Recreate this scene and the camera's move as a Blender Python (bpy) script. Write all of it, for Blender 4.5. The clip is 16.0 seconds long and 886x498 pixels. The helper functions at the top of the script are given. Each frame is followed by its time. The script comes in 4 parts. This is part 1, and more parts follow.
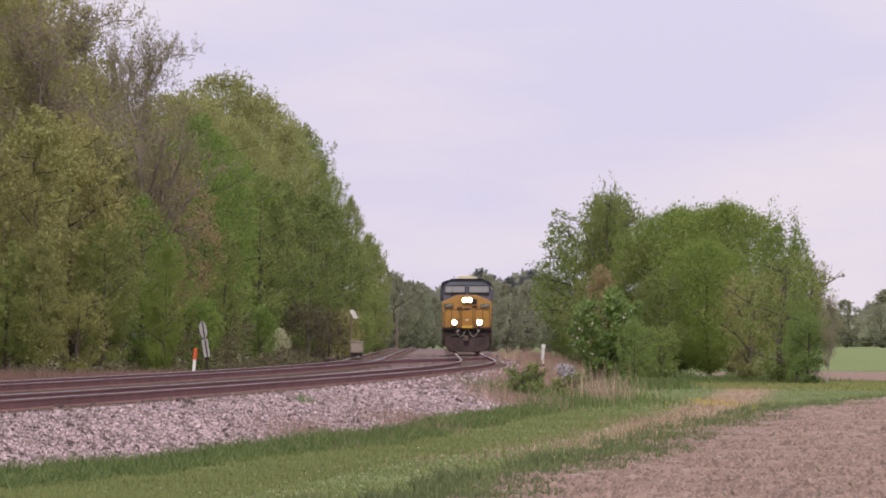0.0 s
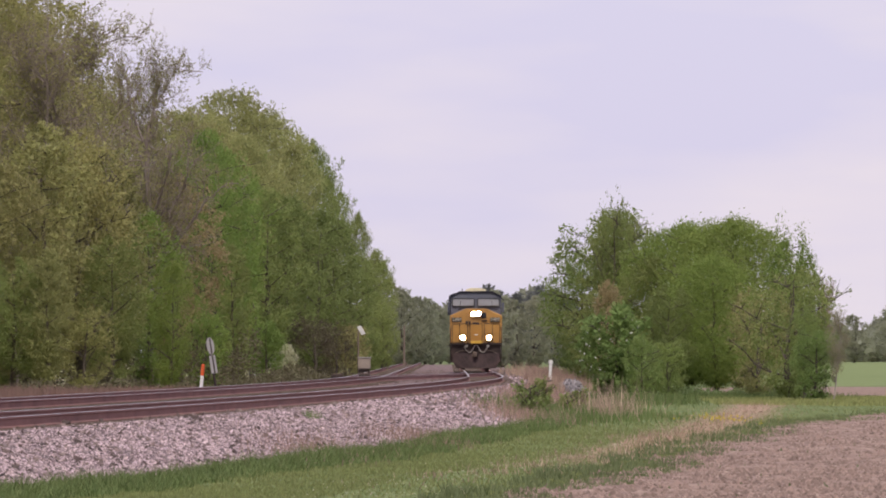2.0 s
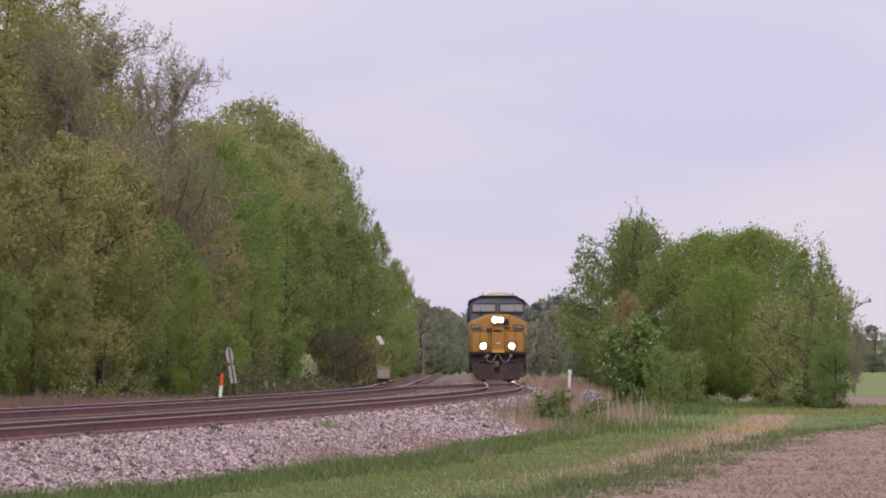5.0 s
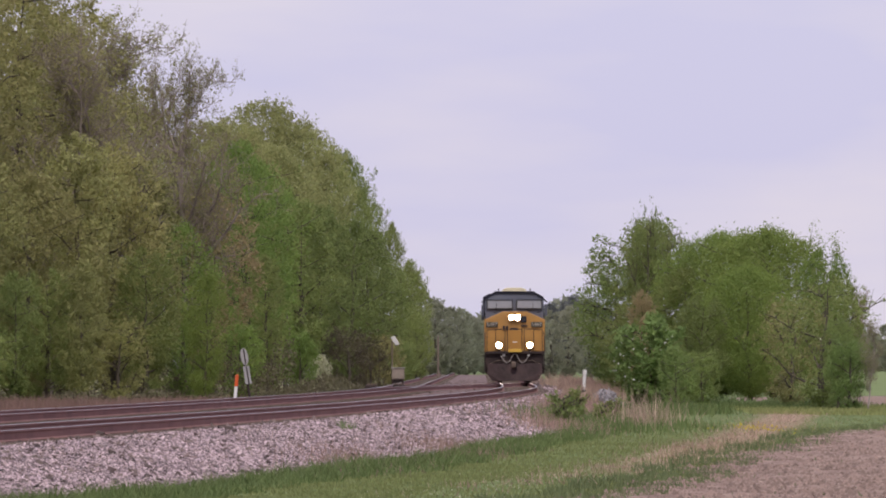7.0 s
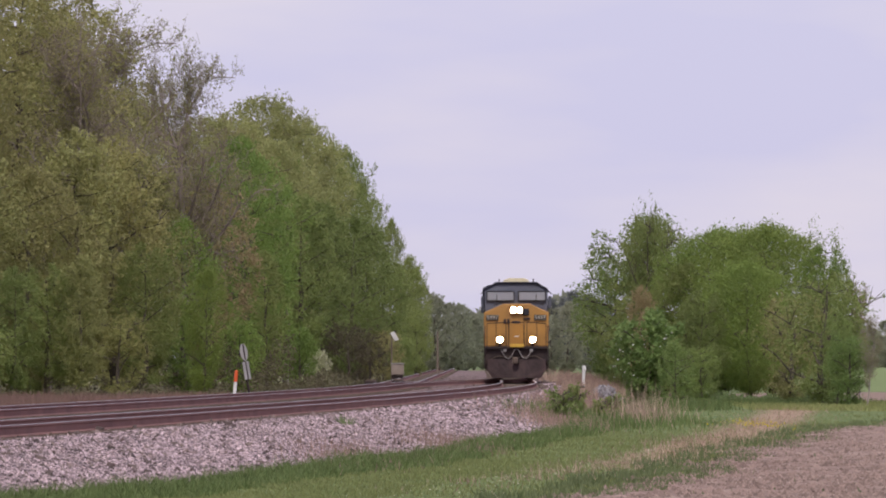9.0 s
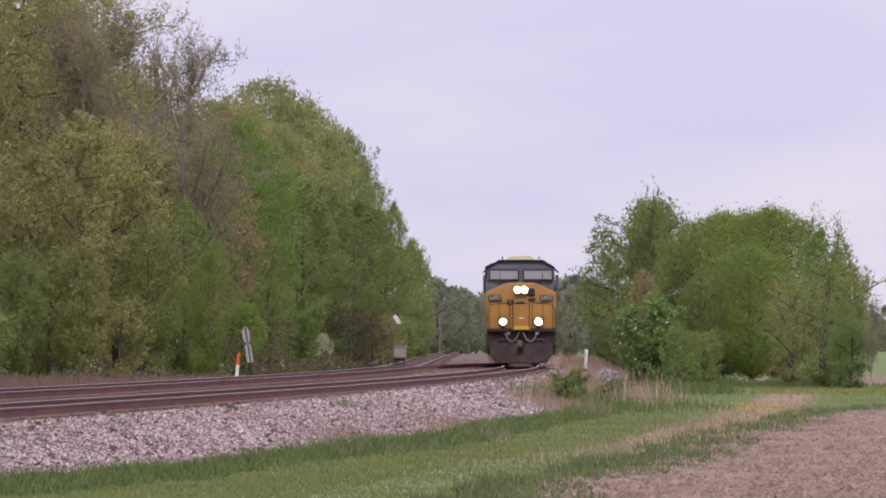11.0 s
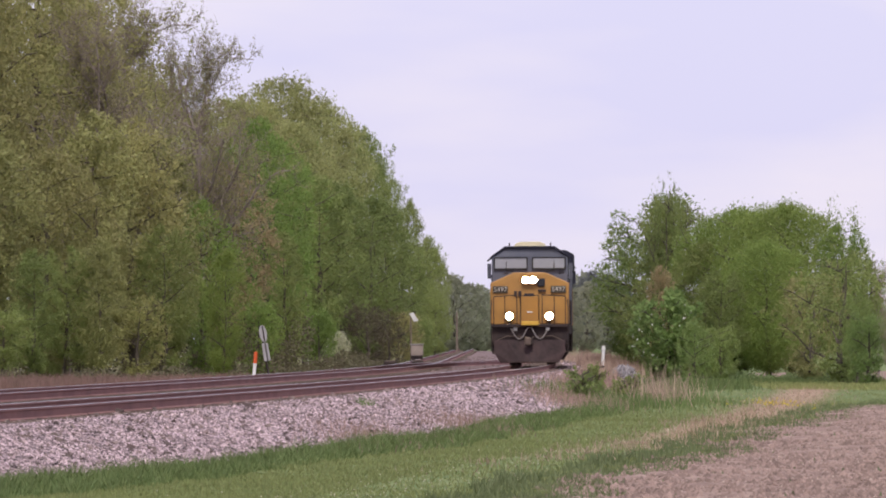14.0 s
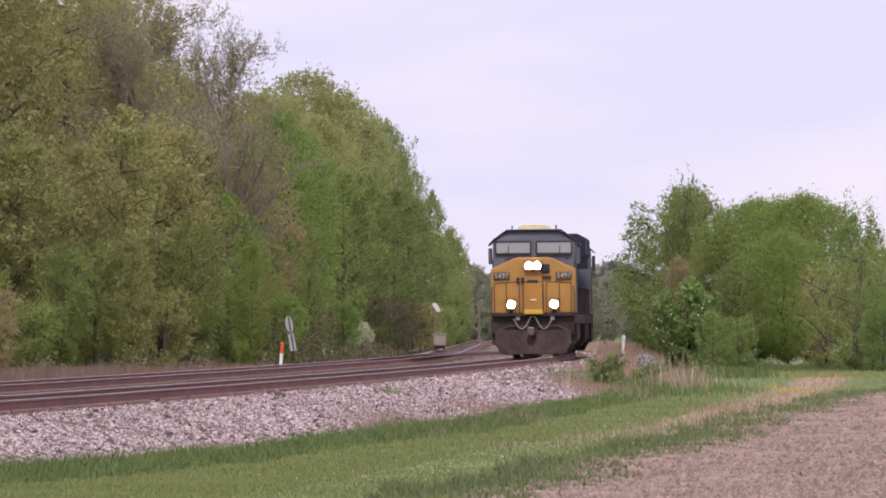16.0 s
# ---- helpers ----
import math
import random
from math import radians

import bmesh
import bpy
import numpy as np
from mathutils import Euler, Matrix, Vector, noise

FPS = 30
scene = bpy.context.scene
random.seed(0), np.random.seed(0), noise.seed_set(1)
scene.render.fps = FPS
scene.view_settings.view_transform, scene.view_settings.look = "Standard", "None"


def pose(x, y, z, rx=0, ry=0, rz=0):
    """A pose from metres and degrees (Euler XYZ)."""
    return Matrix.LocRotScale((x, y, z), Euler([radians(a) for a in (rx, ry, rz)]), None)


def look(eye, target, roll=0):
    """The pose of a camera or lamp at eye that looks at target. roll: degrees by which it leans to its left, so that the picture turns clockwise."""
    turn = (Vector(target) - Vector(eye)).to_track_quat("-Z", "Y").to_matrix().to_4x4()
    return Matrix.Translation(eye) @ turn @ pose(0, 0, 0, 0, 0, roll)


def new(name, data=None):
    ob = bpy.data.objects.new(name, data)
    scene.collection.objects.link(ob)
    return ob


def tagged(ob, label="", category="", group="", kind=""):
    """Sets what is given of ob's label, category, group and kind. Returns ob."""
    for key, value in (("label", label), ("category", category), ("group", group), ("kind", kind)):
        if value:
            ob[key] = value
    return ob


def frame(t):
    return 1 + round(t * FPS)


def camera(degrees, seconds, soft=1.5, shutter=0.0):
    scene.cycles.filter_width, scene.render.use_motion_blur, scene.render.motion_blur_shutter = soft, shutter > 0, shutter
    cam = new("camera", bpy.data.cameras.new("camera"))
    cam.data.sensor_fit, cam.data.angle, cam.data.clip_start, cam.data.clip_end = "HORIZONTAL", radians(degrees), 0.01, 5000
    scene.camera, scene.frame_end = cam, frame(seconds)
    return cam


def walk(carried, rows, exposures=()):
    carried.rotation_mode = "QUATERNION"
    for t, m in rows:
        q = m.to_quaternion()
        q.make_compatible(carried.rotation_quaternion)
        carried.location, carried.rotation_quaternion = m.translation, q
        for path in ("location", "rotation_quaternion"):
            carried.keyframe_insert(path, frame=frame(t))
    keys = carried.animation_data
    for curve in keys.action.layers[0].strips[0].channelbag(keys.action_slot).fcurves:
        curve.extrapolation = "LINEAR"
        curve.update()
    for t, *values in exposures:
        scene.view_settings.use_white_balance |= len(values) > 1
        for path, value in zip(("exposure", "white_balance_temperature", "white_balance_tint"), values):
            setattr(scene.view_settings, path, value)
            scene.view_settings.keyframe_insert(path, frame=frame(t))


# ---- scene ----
# ---------------------------------------------------------------- camera
EYE = 1.75
cam = camera(6.0, 16.0, soft=1.9)
# seconds, metres ahead, yaw, pitch, roll
ROWS = [
    (0, 0.00, -0.0000, 0.5936, 0.0000),
    (0.5, 0.00, 0.0080, 0.6085, -0.0791),
    (1, 0.00, 0.0203, 0.6450, -0.1511),
    (1.5, 0.00, 0.0250, 0.6771, -0.0428),
    (2, 0.00, 0.0501, 0.7009, 0.0795),
    (2.5, 0.00, 0.0490, 0.6977, -0.1572),
    (3, 0.00, 0.0803, 0.6916, -0.0497),
    (3.5, 0.00, 0.0958, 0.7297, -0.0288),
    (4, 0.00, 0.1254, 0.7403, 0.0745),
    (6.3, 0.00, 0.2487, 0.8052, 0.0474),
    (6.5, 0.00, 0.2635, 0.7899, 0.1757),
    (7, 0.00, 0.2799, 0.7709, 0.1985),
    (7.5, 0.00, 0.2890, 0.7547, 0.1565),
    (8, 0.00, 0.3001, 0.7520, 0.1761),
    (10.5, 0.00, 0.2672, 0.6697, 0.0571),
    (11, 0.00, 0.2915, 0.6285, 0.0325),
    (11.5, 0.00, 0.2993, 0.6058, 0.0984),
    (12, 0.00, 0.2958, 0.6212, 0.1228),
    (12.5, 0.00, 0.3120, 0.6267, 0.2298),
    (13, 0.00, 0.3542, 0.6279, 0.2375),
    (13.5, 0.00, 0.3848, 0.6202, 0.3310),
    (14, 0.00, 0.4070, 0.6110, 0.3889),
    (14.5, 0.00, 0.4197, 0.5960, 0.4263),
    (15, 0.00, 0.4547, 0.5842, 0.3861),
    (15.5, 0.00, 0.4938, 0.5607, 0.4018),
    (15.7, 0.00, 0.5040, 0.5540, 0.4120),
    (16, -5.50, 0.5539, 0.5446, 0.5740),
]
EXPOSURES = [(0.0, 0.05, 6950, 10), (4.0, -0.03, 6850, 10), (7.5, -0.1, 6620, 10), (10.4, -0.05, 6600, 10), (11.4, 0.06, 6620, 10), (13.0, 0.09, 6600, 10), (16.0, 0.25, 6680, 10)]
walk(cam, [(t, pose(0, y, EYE, 90 + pitch, roll, yaw)) for t, y, yaw, pitch, roll in ROWS], EXPOSURES)

# ---------------------------------------------------------------- sky and sun
SUN_EL, SUN_AZ = 56.0, 178.0          # azimuth from +y towards +x


def make_world():
    w = bpy.data.worlds.new("overcast_sky")
    w.use_nodes = True
    nt = w.node_tree
    nt.nodes.clear()
    N, L = nt.nodes.new, nt.links.new
    out, bg = N("ShaderNodeOutputWorld"), N("ShaderNodeBackground")
    sky = N("ShaderNodeTexSky")
    sky.sky_type, sky.sun_disc = "NISHITA", False
    sky.sun_elevation, sky.sun_rotation = radians(SUN_EL), radians(SUN_AZ)
    sky.dust_density, sky.ozone_density = 3.0, 3.0
    dim = N("ShaderNodeVectorMath")
    dim.operation = "SCALE"
    dim.inputs["Scale"].default_value = 0.11
    tc, mp = N("ShaderNodeTexCoord"), N("ShaderNodeMapping")
    mp.inputs["Scale"].default_value = (14, 14, 60)
    ns = N("ShaderNodeTexNoise")
    ns.inputs["Scale"].default_value, ns.inputs["Detail"].default_value = 1.2, 4
    ramp = N("ShaderNodeValToRGB")
    ramp.color_ramp.elements[0].position, ramp.color_ramp.elements[0].color = 0.38, (0.735, 0.715, 0.975, 1)
    ramp.color_ramp.elements[1].position, ramp.color_ramp.elements[1].color = 0.72, (0.88, 0.82, 0.96, 1)
    mix = N("ShaderNodeMix")
    mix.data_type = "RGBA"
    mix.inputs["Factor"].default_value = 0.86
    L(sky.outputs[0], dim.inputs[0])
    L(tc.outputs["Generated"], mp.inputs[0])
    L(mp.outputs[0], ns.inputs["Vector"])
    L(ns.outputs["Fac"], ramp.inputs[0])
    L(dim.outputs[0], mix.inputs["A"])
    L(ramp.outputs[0], mix.inputs["B"])
    L(mix.outputs["Result"], bg.inputs[0])
    bg.inputs[1].default_value = 1.0
    L(bg.outputs[0], out.inputs[0])
    scene.world = w


make_world()
sun_data = bpy.data.lights.new("sun", "SUN")
sun_data.energy, sun_data.angle, sun_data.color = 2.65, radians(12), (1.0, 0.95, 0.86)
sun = new("sun", sun_data)
az, el = radians(SUN_AZ), radians(SUN_EL)
sun.matrix_world = look((60 * math.sin(az), 60 * math.cos(az), 70), (60 * math.sin(az) - 50 * math.sin(az) * math.cos(el), 60 * math.cos(az) - 50 * math.cos(az) * math.cos(el), 70 - 50 * math.sin(el)))

# ---------------------------------------------------------------- materials
def material(name, base, rough=0.7, metal=0.0, tint=None, grain=30.0, stain=1.5, amount=0.5, bump=0.2, spec=0.3, isle=None, randobj=None, emit=None, coords="Object"):
    """base and tint colours mixed by grain and stains; isle: per-island spread; randobj: per-object spread."""
    m = bpy.data.materials.new(name)
    m.use_nodes = True
    nt = m.node_tree
    N, L = nt.nodes.new, nt.links.new
    b = nt.nodes["Principled BSDF"]
    b.inputs["Roughness"].default_value, b.inputs["Metallic"].default_value = rough, metal
    b.inputs["Specular IOR Level"].default_value = spec
    if emit:
        b.inputs["Emission Color"].default_value, b.inputs["Emission Strength"].default_value = (*emit[0], 1), emit[1]
    tc = N("ShaderNodeTexCoord")
    n1, n2 = N("ShaderNodeTexNoise"), N("ShaderNodeTexNoise")
    n1.inputs["Scale"].default_value, n2.inputs["Scale"].default_value = grain, stain
    n1.inputs["Detail"].default_value = n2.inputs["Detail"].default_value = 5
    for n in (n1, n2):
        L(tc.outputs[coords], n.inputs["Vector"])
    add = N("ShaderNodeMath")
    add.operation = "MULTIPLY_ADD"
    L(n1.outputs["Fac"], add.inputs[0])
    add.inputs[1].default_value = 0.6
    half = N("ShaderNodeMath")
    half.operation = "MULTIPLY_ADD"
    L(n2.outputs["Fac"], half.inputs[0])
    half.inputs[1].default_value, half.inputs[2].default_value = 1.6, -0.6
    L(half.outputs[0], add.inputs[2])
    clampn = N("ShaderNodeMath")
    clampn.operation, clampn.use_clamp = "MULTIPLY", True
    L(add.outputs[0], clampn.inputs[0])
    clampn.inputs[1].default_value = amount * 2
    mix = N("ShaderNodeMix")
    mix.data_type = "RGBA"
    mix.inputs["A"].default_value = (*base, 1)
    mix.inputs["B"].default_value = (*(tint or [c * 0.6 for c in base]), 1)
    L(clampn.outputs[0], mix.inputs["Factor"])
    colour = mix.outputs["Result"]
    for spread, node, sock in ((isle, "ShaderNodeNewGeometry", "Random Per Island"), (randobj, "ShaderNodeObjectInfo", "Random")):
        if spread:
            g = N(node)
            hs = N("ShaderNodeHueSaturation")
            r1 = N("ShaderNodeMapRange")
            r1.inputs["To Min"].default_value, r1.inputs["To Max"].default_value = spread[0], spread[1]
            L(g.outputs[sock], r1.inputs["Value"])
            L(r1.outputs[0], hs.inputs["Value"])
            if len(spread) > 2:
                wn = N("ShaderNodeTexWhiteNoise")
                wn.noise_dimensions = "1D"
                L(g.outputs[sock], wn.inputs["W"])
                r2 = N("ShaderNodeMapRange")
                r2.inputs["To Min"].default_value, r2.inputs["To Max"].default_value = 0.5 - spread[2], 0.5 + spread[2]
                L(wn.outputs["Value"], r2.inputs["Value"])
                L(r2.outputs[0], hs.inputs["Hue"])
            L(colour, hs.inputs["Color"])
            colour = hs.outputs[0]
    L(colour, b.inputs["Base Color"])
    if bump:
        bp = N("ShaderNodeBump")
        bp.inputs["Strength"].default_value, bp.inputs["Distance"].default_value = bump, 0.02
        L(n1.outputs["Fac"], bp.inputs["Height"])
        L(bp.outputs[0], b.inputs["Normal"])
    return m


def leaf_material(name, base, tint, through_light=0.45, spread=(0.86, 1.16, 0.012)):
    """Thin leaves: part of the light passes through; colour differs from clump to clump."""
    m = material(name, base, rough=0.6, tint=tint, grain=3.0, stain=0.35, amount=0.5, bump=0, spec=0.25, isle=spread, randobj=(0.85, 1.15, 0.012))
    nt = m.node_tree
    N, L = nt.nodes.new, nt.links.new
    b, out = nt.nodes["Principled BSDF"], nt.nodes["Material Output"]
    tr, mx = N("ShaderNodeBsdfTranslucent"), N("ShaderNodeMixShader")
    L(b.inputs["Base Color"].links[0].from_socket, tr.inputs[0])
    mx.inputs[0].default_value = through_light
    L(b.outputs[0], mx.inputs[1])
    L(tr.outputs[0], mx.inputs[2])
    L(mx.outputs[0], out.inputs["Surface"])
    return m


LEAF = {
    "yellow": leaf_material("leaf_yellow_green", (0.375, 0.385, 0.15), (0.30, 0.29, 0.125), 0.47),
    "olive": leaf_material("leaf_olive", (0.375, 0.37, 0.155), (0.295, 0.285, 0.125), 0.47),
    "sage": leaf_material("leaf_sage_green", (0.355, 0.362, 0.15), (0.275, 0.285, 0.122), 0.47),
    "fresh": leaf_material("leaf_fresh_green", (0.25, 0.34, 0.088), (0.19, 0.26, 0.073), 0.47),
    "mid": leaf_material("leaf_mid_green", (0.27, 0.325, 0.108), (0.205, 0.245, 0.088), 0.47),
    "leek": leaf_material("leaf_deep_green", (0.245, 0.325, 0.105), (0.185, 0.245, 0.085), 0.5),
    "dark": leaf_material("leaf_dark_green", (0.185, 0.235, 0.095), (0.14, 0.18, 0.08), 0.5),
    "pale": leaf_material("leaf_pale_silver", (0.50, 0.50, 0.34), (0.40, 0.41, 0.28), 0.5),
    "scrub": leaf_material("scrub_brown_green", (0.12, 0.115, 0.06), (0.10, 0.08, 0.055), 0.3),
    "brown": leaf_material("leaf_bud_brown", (0.42, 0.335, 0.19), (0.345, 0.28, 0.155), 0.5),
    # distance haze is painted into these two: paler, greyer leaves than nearby trees
    "far": leaf_material("leaf_far_haze_tint", (0.39, 0.4, 0.29), (0.33, 0.345, 0.255), 0.75, (0.93, 1.07, 0.008)),
    "blue": leaf_material("leaf_conifer_haze_tint", (0.22, 0.23, 0.225), (0.18, 0.19, 0.19), 0.7, (0.93, 1.07, 0.008)),
}
BARK = material("bark_grey_brown", (0.13, 0.105, 0.085), rough=0.9, tint=(0.06, 0.05, 0.042), grain=14, stain=2, bump=0.6)
BARK_PALE = material("bark_pale", (0.42, 0.36, 0.33), rough=0.85, tint=(0.20, 0.16, 0.145), grain=10, stain=1.2, amount=0.6, bump=0.5)
TWIG_PALE = material("twig_pale_brown", (0.31, 0.26, 0.215), rough=0.9, tint=(0.21, 0.17, 0.14), grain=20, bump=0.2)
GRASS = leaf_material("grass_green", (0.24, 0.265, 0.10), (0.185, 0.205, 0.08), 0.25, (0.75, 1.3, 0.02))
GRASS_LONG = leaf_material("grass_long_green", (0.135, 0.18, 0.062), (0.098, 0.132, 0.048), 0.25, (0.7, 1.3, 0.02))
GRASS_DRY = leaf_material("grass_dry_tan", (0.46, 0.345, 0.26), (0.34, 0.25, 0.185), 0.2, (0.7, 1.25, 0.015))
GRASS_PINK = leaf_material("grass_dry_russet", (0.36, 0.255, 0.20), (0.27, 0.19, 0.15), 0.2, (0.75, 1.25, 0.015))
GRASS_SCRUB = leaf_material("grass_dead_brown", (0.22, 0.135, 0.11), (0.15, 0.10, 0.085), 0.2, (0.75, 1.25, 0.015))
HEAP = material("heap_grey_stone", (0.27, 0.245, 0.26), rough=0.9, grain=25, stain=0.8, bump=0.4, isle=(0.4, 1.4, 0.02))
WEED = leaf_material("weed_blue_green", (0.135, 0.168, 0.075), (0.10, 0.125, 0.06), 0.2)
BLOSSOM = material("blossom_white", (0.75, 0.74, 0.66), rough=0.8, bump=0)
SEEDHEAD = material("seed_head_straw", (0.62, 0.56, 0.42), rough=0.9, bump=0, isle=(0.6, 1.2))
FLOWER = material("flower_yellow", (0.65, 0.52, 0.03), rough=0.8, bump=0)
STONE = material("ballast_stone", (0.385, 0.295, 0.31), rough=0.8, tint=(0.205, 0.155, 0.165), grain=25, stain=0.6, bump=0.4, spec=0.5, isle=(0.15, 2.1, 0.03))
STONE_OILY = material("ballast_oil_stained", (0.22, 0.165, 0.155), rough=0.9, tint=(0.12, 0.09, 0.085), grain=25, stain=0.6, bump=0.4, isle=(0.4, 1.5, 0.02))
BED = material("ballast_bed", (0.22, 0.15, 0.145), rough=0.95, tint=(0.11, 0.075, 0.075), grain=28, stain=6, amount=0.6, bump=1.0)
RAIL_RUST = material("rail_rusty_steel", (0.27, 0.135, 0.12), rough=0.85, tint=(0.16, 0.08, 0.075), grain=18, stain=0.8, bump=0.25)
RAIL_TOP = material("rail_polished_head", (0.50, 0.46, 0.45), rough=0.33, metal=1.0, tint=(0.30, 0.26, 0.25), grain=9, stain=0.7, bump=0.02)
TIE = material("tie_creosoted_wood", (0.10, 0.07, 0.055), rough=0.95, tint=(0.16, 0.12, 0.10), grain=16, stain=2, bump=0.7, randobj=(0.7, 1.3))
YELLOW = material("paint_yellow", (0.40, 0.20, 0.046), rough=0.5, tint=(0.26, 0.135, 0.045), grain=9, stain=1.1, amount=0.42, bump=0.05)
YELLOW_CLEAN = material("paint_yellow_bright", (0.60, 0.37, 0.06), rough=0.5, tint=(0.45, 0.27, 0.05), grain=9, stain=1.1, bump=0.05)
NAVY = material("paint_dark_blue", (0.011, 0.012, 0.028), rough=0.6, tint=(0.024, 0.023, 0.036), grain=6, stain=0.9, bump=0.05)
CABGREY = material("paint_blue_grey", (0.085, 0.092, 0.13), rough=0.5, tint=(0.12, 0.12, 0.145), grain=7, stain=0.8, bump=0.05)
BLACK = material("grimy_black", (0.016, 0.012, 0.014), rough=0.8, tint=(0.055, 0.036, 0.032), grain=8, stain=1.6, amount=0.55, bump=0.2)
PLOW = material("plow_dusty_black", (0.016, 0.011, 0.012), rough=0.85, tint=(0.068, 0.042, 0.042), grain=6, stain=1.3, amount=0.6, bump=0.15)
STEEL = material("wheel_steel", (0.16, 0.12, 0.10), rough=0.6, metal=0.6, grain=12, bump=0.1)
GLASS = material("cab_glass", (0.30, 0.305, 0.33), rough=0.06, tint=(0.20, 0.205, 0.235), grain=2, stain=0.8, bump=0, spec=0.9)
DARKGLASS = material("dark_glass", (0.015, 0.014, 0.016), rough=0.1, bump=0, spec=0.6)
RUBBER = material("rubber_black", (0.03, 0.028, 0.028), rough=0.7, bump=0.1)
HOSE = material("hose_grey", (0.27, 0.24, 0.235), rough=0.7, tint=(0.17, 0.145, 0.14), bump=0.1)
LAMP = material("headlight_lit", (1, 0.95, 0.85), rough=0.3, bump=0, emit=((1.0, 0.80, 0.52), 180.0))
DIGIT = material("digit_dull_white", (0.50, 0.46, 0.40), rough=0.6, bump=0.03)
BOARD = material("number_board_black", (0.085, 0.068, 0.05), rough=0.5, bump=0.03)
WHITE = material("paint_white", (0.72, 0.71, 0.70), rough=0.6, tint=(0.55, 0.53, 0.5), grain=9, stain=2, amount=0.4, bump=0.05)
ROOFUNIT = material("paint_pale_yellow", (0.70, 0.62, 0.42), rough=0.6, tint=(0.55, 0.48, 0.34), grain=9, stain=2, amount=0.4, bump=0.05)
ORANGE = material("plastic_orange", (0.62, 0.10, 0.025), rough=0.5, tint=(0.5, 0.09, 0.03), bump=0.03)
GALV = material("galvanised_grey", (0.40, 0.39, 0.38), rough=0.6, metal=0.2, tint=(0.28, 0.26, 0.25), bump=0.1)
CABINET = material("cabinet_weathered_tan", (0.33, 0.27, 0.235), rough=0.7, tint=(0.22, 0.18, 0.16), grain=8, stain=2, bump=0.1)
WOODPOLE = material("pole_weathered_wood", (0.22, 0.17, 0.14), rough=0.9, grain=12, bump=0.4)
HOUSE = material("house_pale_siding", (0.55, 0.54, 0.58), rough=0.7, grain=3, stain=0.3, amount=0.3, bump=0)
ROOF = material("roof_pale_metal", (0.62, 0.60, 0.62), rough=0.5, grain=3, stain=0.3, amount=0.3, bump=0)
SHINGLE = material("roof_slate", (0.14, 0.13, 0.15), rough=0.8, grain=3, bump=0)


def ground_material():
    """Grass, tilled soil, dry strip and green crop, mixed by the mesh's cover attribute and broken up by noise."""
    m = bpy.data.materials.new("ground_grass_and_soil")
    m.use_nodes = True
    nt = m.node_tree
    N, L = nt.nodes.new, nt.links.new
    b = nt.nodes["Principled BSDF"]
    b.inputs["Roughness"].default_value, b.inputs["Specular IOR Level"].default_value = 0.95, 0.15
    tc, at = N("ShaderNodeTexCoord"), N("ShaderNodeAttribute")
    at.attribute_name = "cover"
    sp = N("ShaderNodeSeparateColor")
    L(at.outputs["Color"], sp.inputs[0])

    def noisy(scale, detail=5, stretch=(1, 1, 1)):
        mp, n = N("ShaderNodeMapping"), N("ShaderNodeTexNoise")
        mp.inputs["Scale"].default_value = stretch
        L(tc.outputs["Object"], mp.inputs[0])
        L(mp.outputs[0], n.inputs["Vector"])
        n.inputs["Scale"].default_value, n.inputs["Detail"].default_value = scale, detail
        return n.outputs["Fac"]

    def ramp(fac, *stops):
        r = N("ShaderNodeValToRGB")
        el = r.color_ramp.elements
        while len(el) < len(stops):
            el.new(0.5)
        for e, (p, c) in zip(el, stops):
            e.position, e.color = p, (*c, 1)
        L(fac, r.inputs[0])
        return r.outputs[0]

    def blend(a, c, mask, edge, width, rough=0.9):
        k = N("ShaderNodeMath")
        k.operation = "MULTIPLY_ADD"
        L(edge, k.inputs[0])
        k.inputs[1].default_value = rough
        L(mask, k.inputs[2])
        r = N("ShaderNodeMapRange")
        r.inputs["From Min"].default_value, r.inputs["From Max"].default_value = 0.5 + rough / 2 - width, 0.5 + rough / 2 + width
        L(k.outputs[0], r.inputs["Value"])
        x = N("ShaderNodeMix")
        x.data_type = "RGBA"
        L(r.outputs[0], x.inputs["Factor"])
        L(a, x.inputs["A"])
        L(c, x.inputs["B"])
        return x.outputs["Result"]

    edge = noisy(1.6, 6, (1, 0.3, 1))
    turf = ramp(noisy(2.2, 8, (1, 0.35, 1)), (0.25, (0.075, 0.11, 0.035)), (0.5, (0.13, 0.175, 0.07)), (0.75, (0.20, 0.22, 0.10)))
    soil = ramp(noisy(3.5, 10, (1, 0.4, 1)), (0.25, (0.145, 0.10, 0.083)), (0.5, (0.245, 0.172, 0.145)), (0.72, (0.33, 0.245, 0.205)))
    dry = ramp(noisy(4, 7, (1, 0.4, 1)), (0.3, (0.24, 0.165, 0.115)), (0.58, (0.36, 0.255, 0.19)), (0.78, (0.17, 0.19, 0.07)))
    crop = ramp(noisy(0.15, 4), (0.3, (0.14, 0.185, 0.075)), (0.7, (0.19, 0.235, 0.10)))
    c = blend(turf, dry, sp.outputs["Green"], edge, 0.18)
    c = blend(c, crop, sp.outputs["Blue"], edge, 0.05)
    c = blend(c, soil, sp.outputs["Red"], edge, 0.2, 0.6)
    L(c, b.inputs["Base Color"])
    bp = N("ShaderNodeBump")
    bp.inputs["Strength"].default_value, bp.inputs["Distance"].default_value = 0.9, 0.06
    L(noisy(6, 8), bp.inputs["Height"])
    L(bp.outputs[0], b.inputs["Normal"])
    return m


GROUND = ground_material()

# ---------------------------------------------------------------- mesh tools
rng = np.random.default_rng(7)


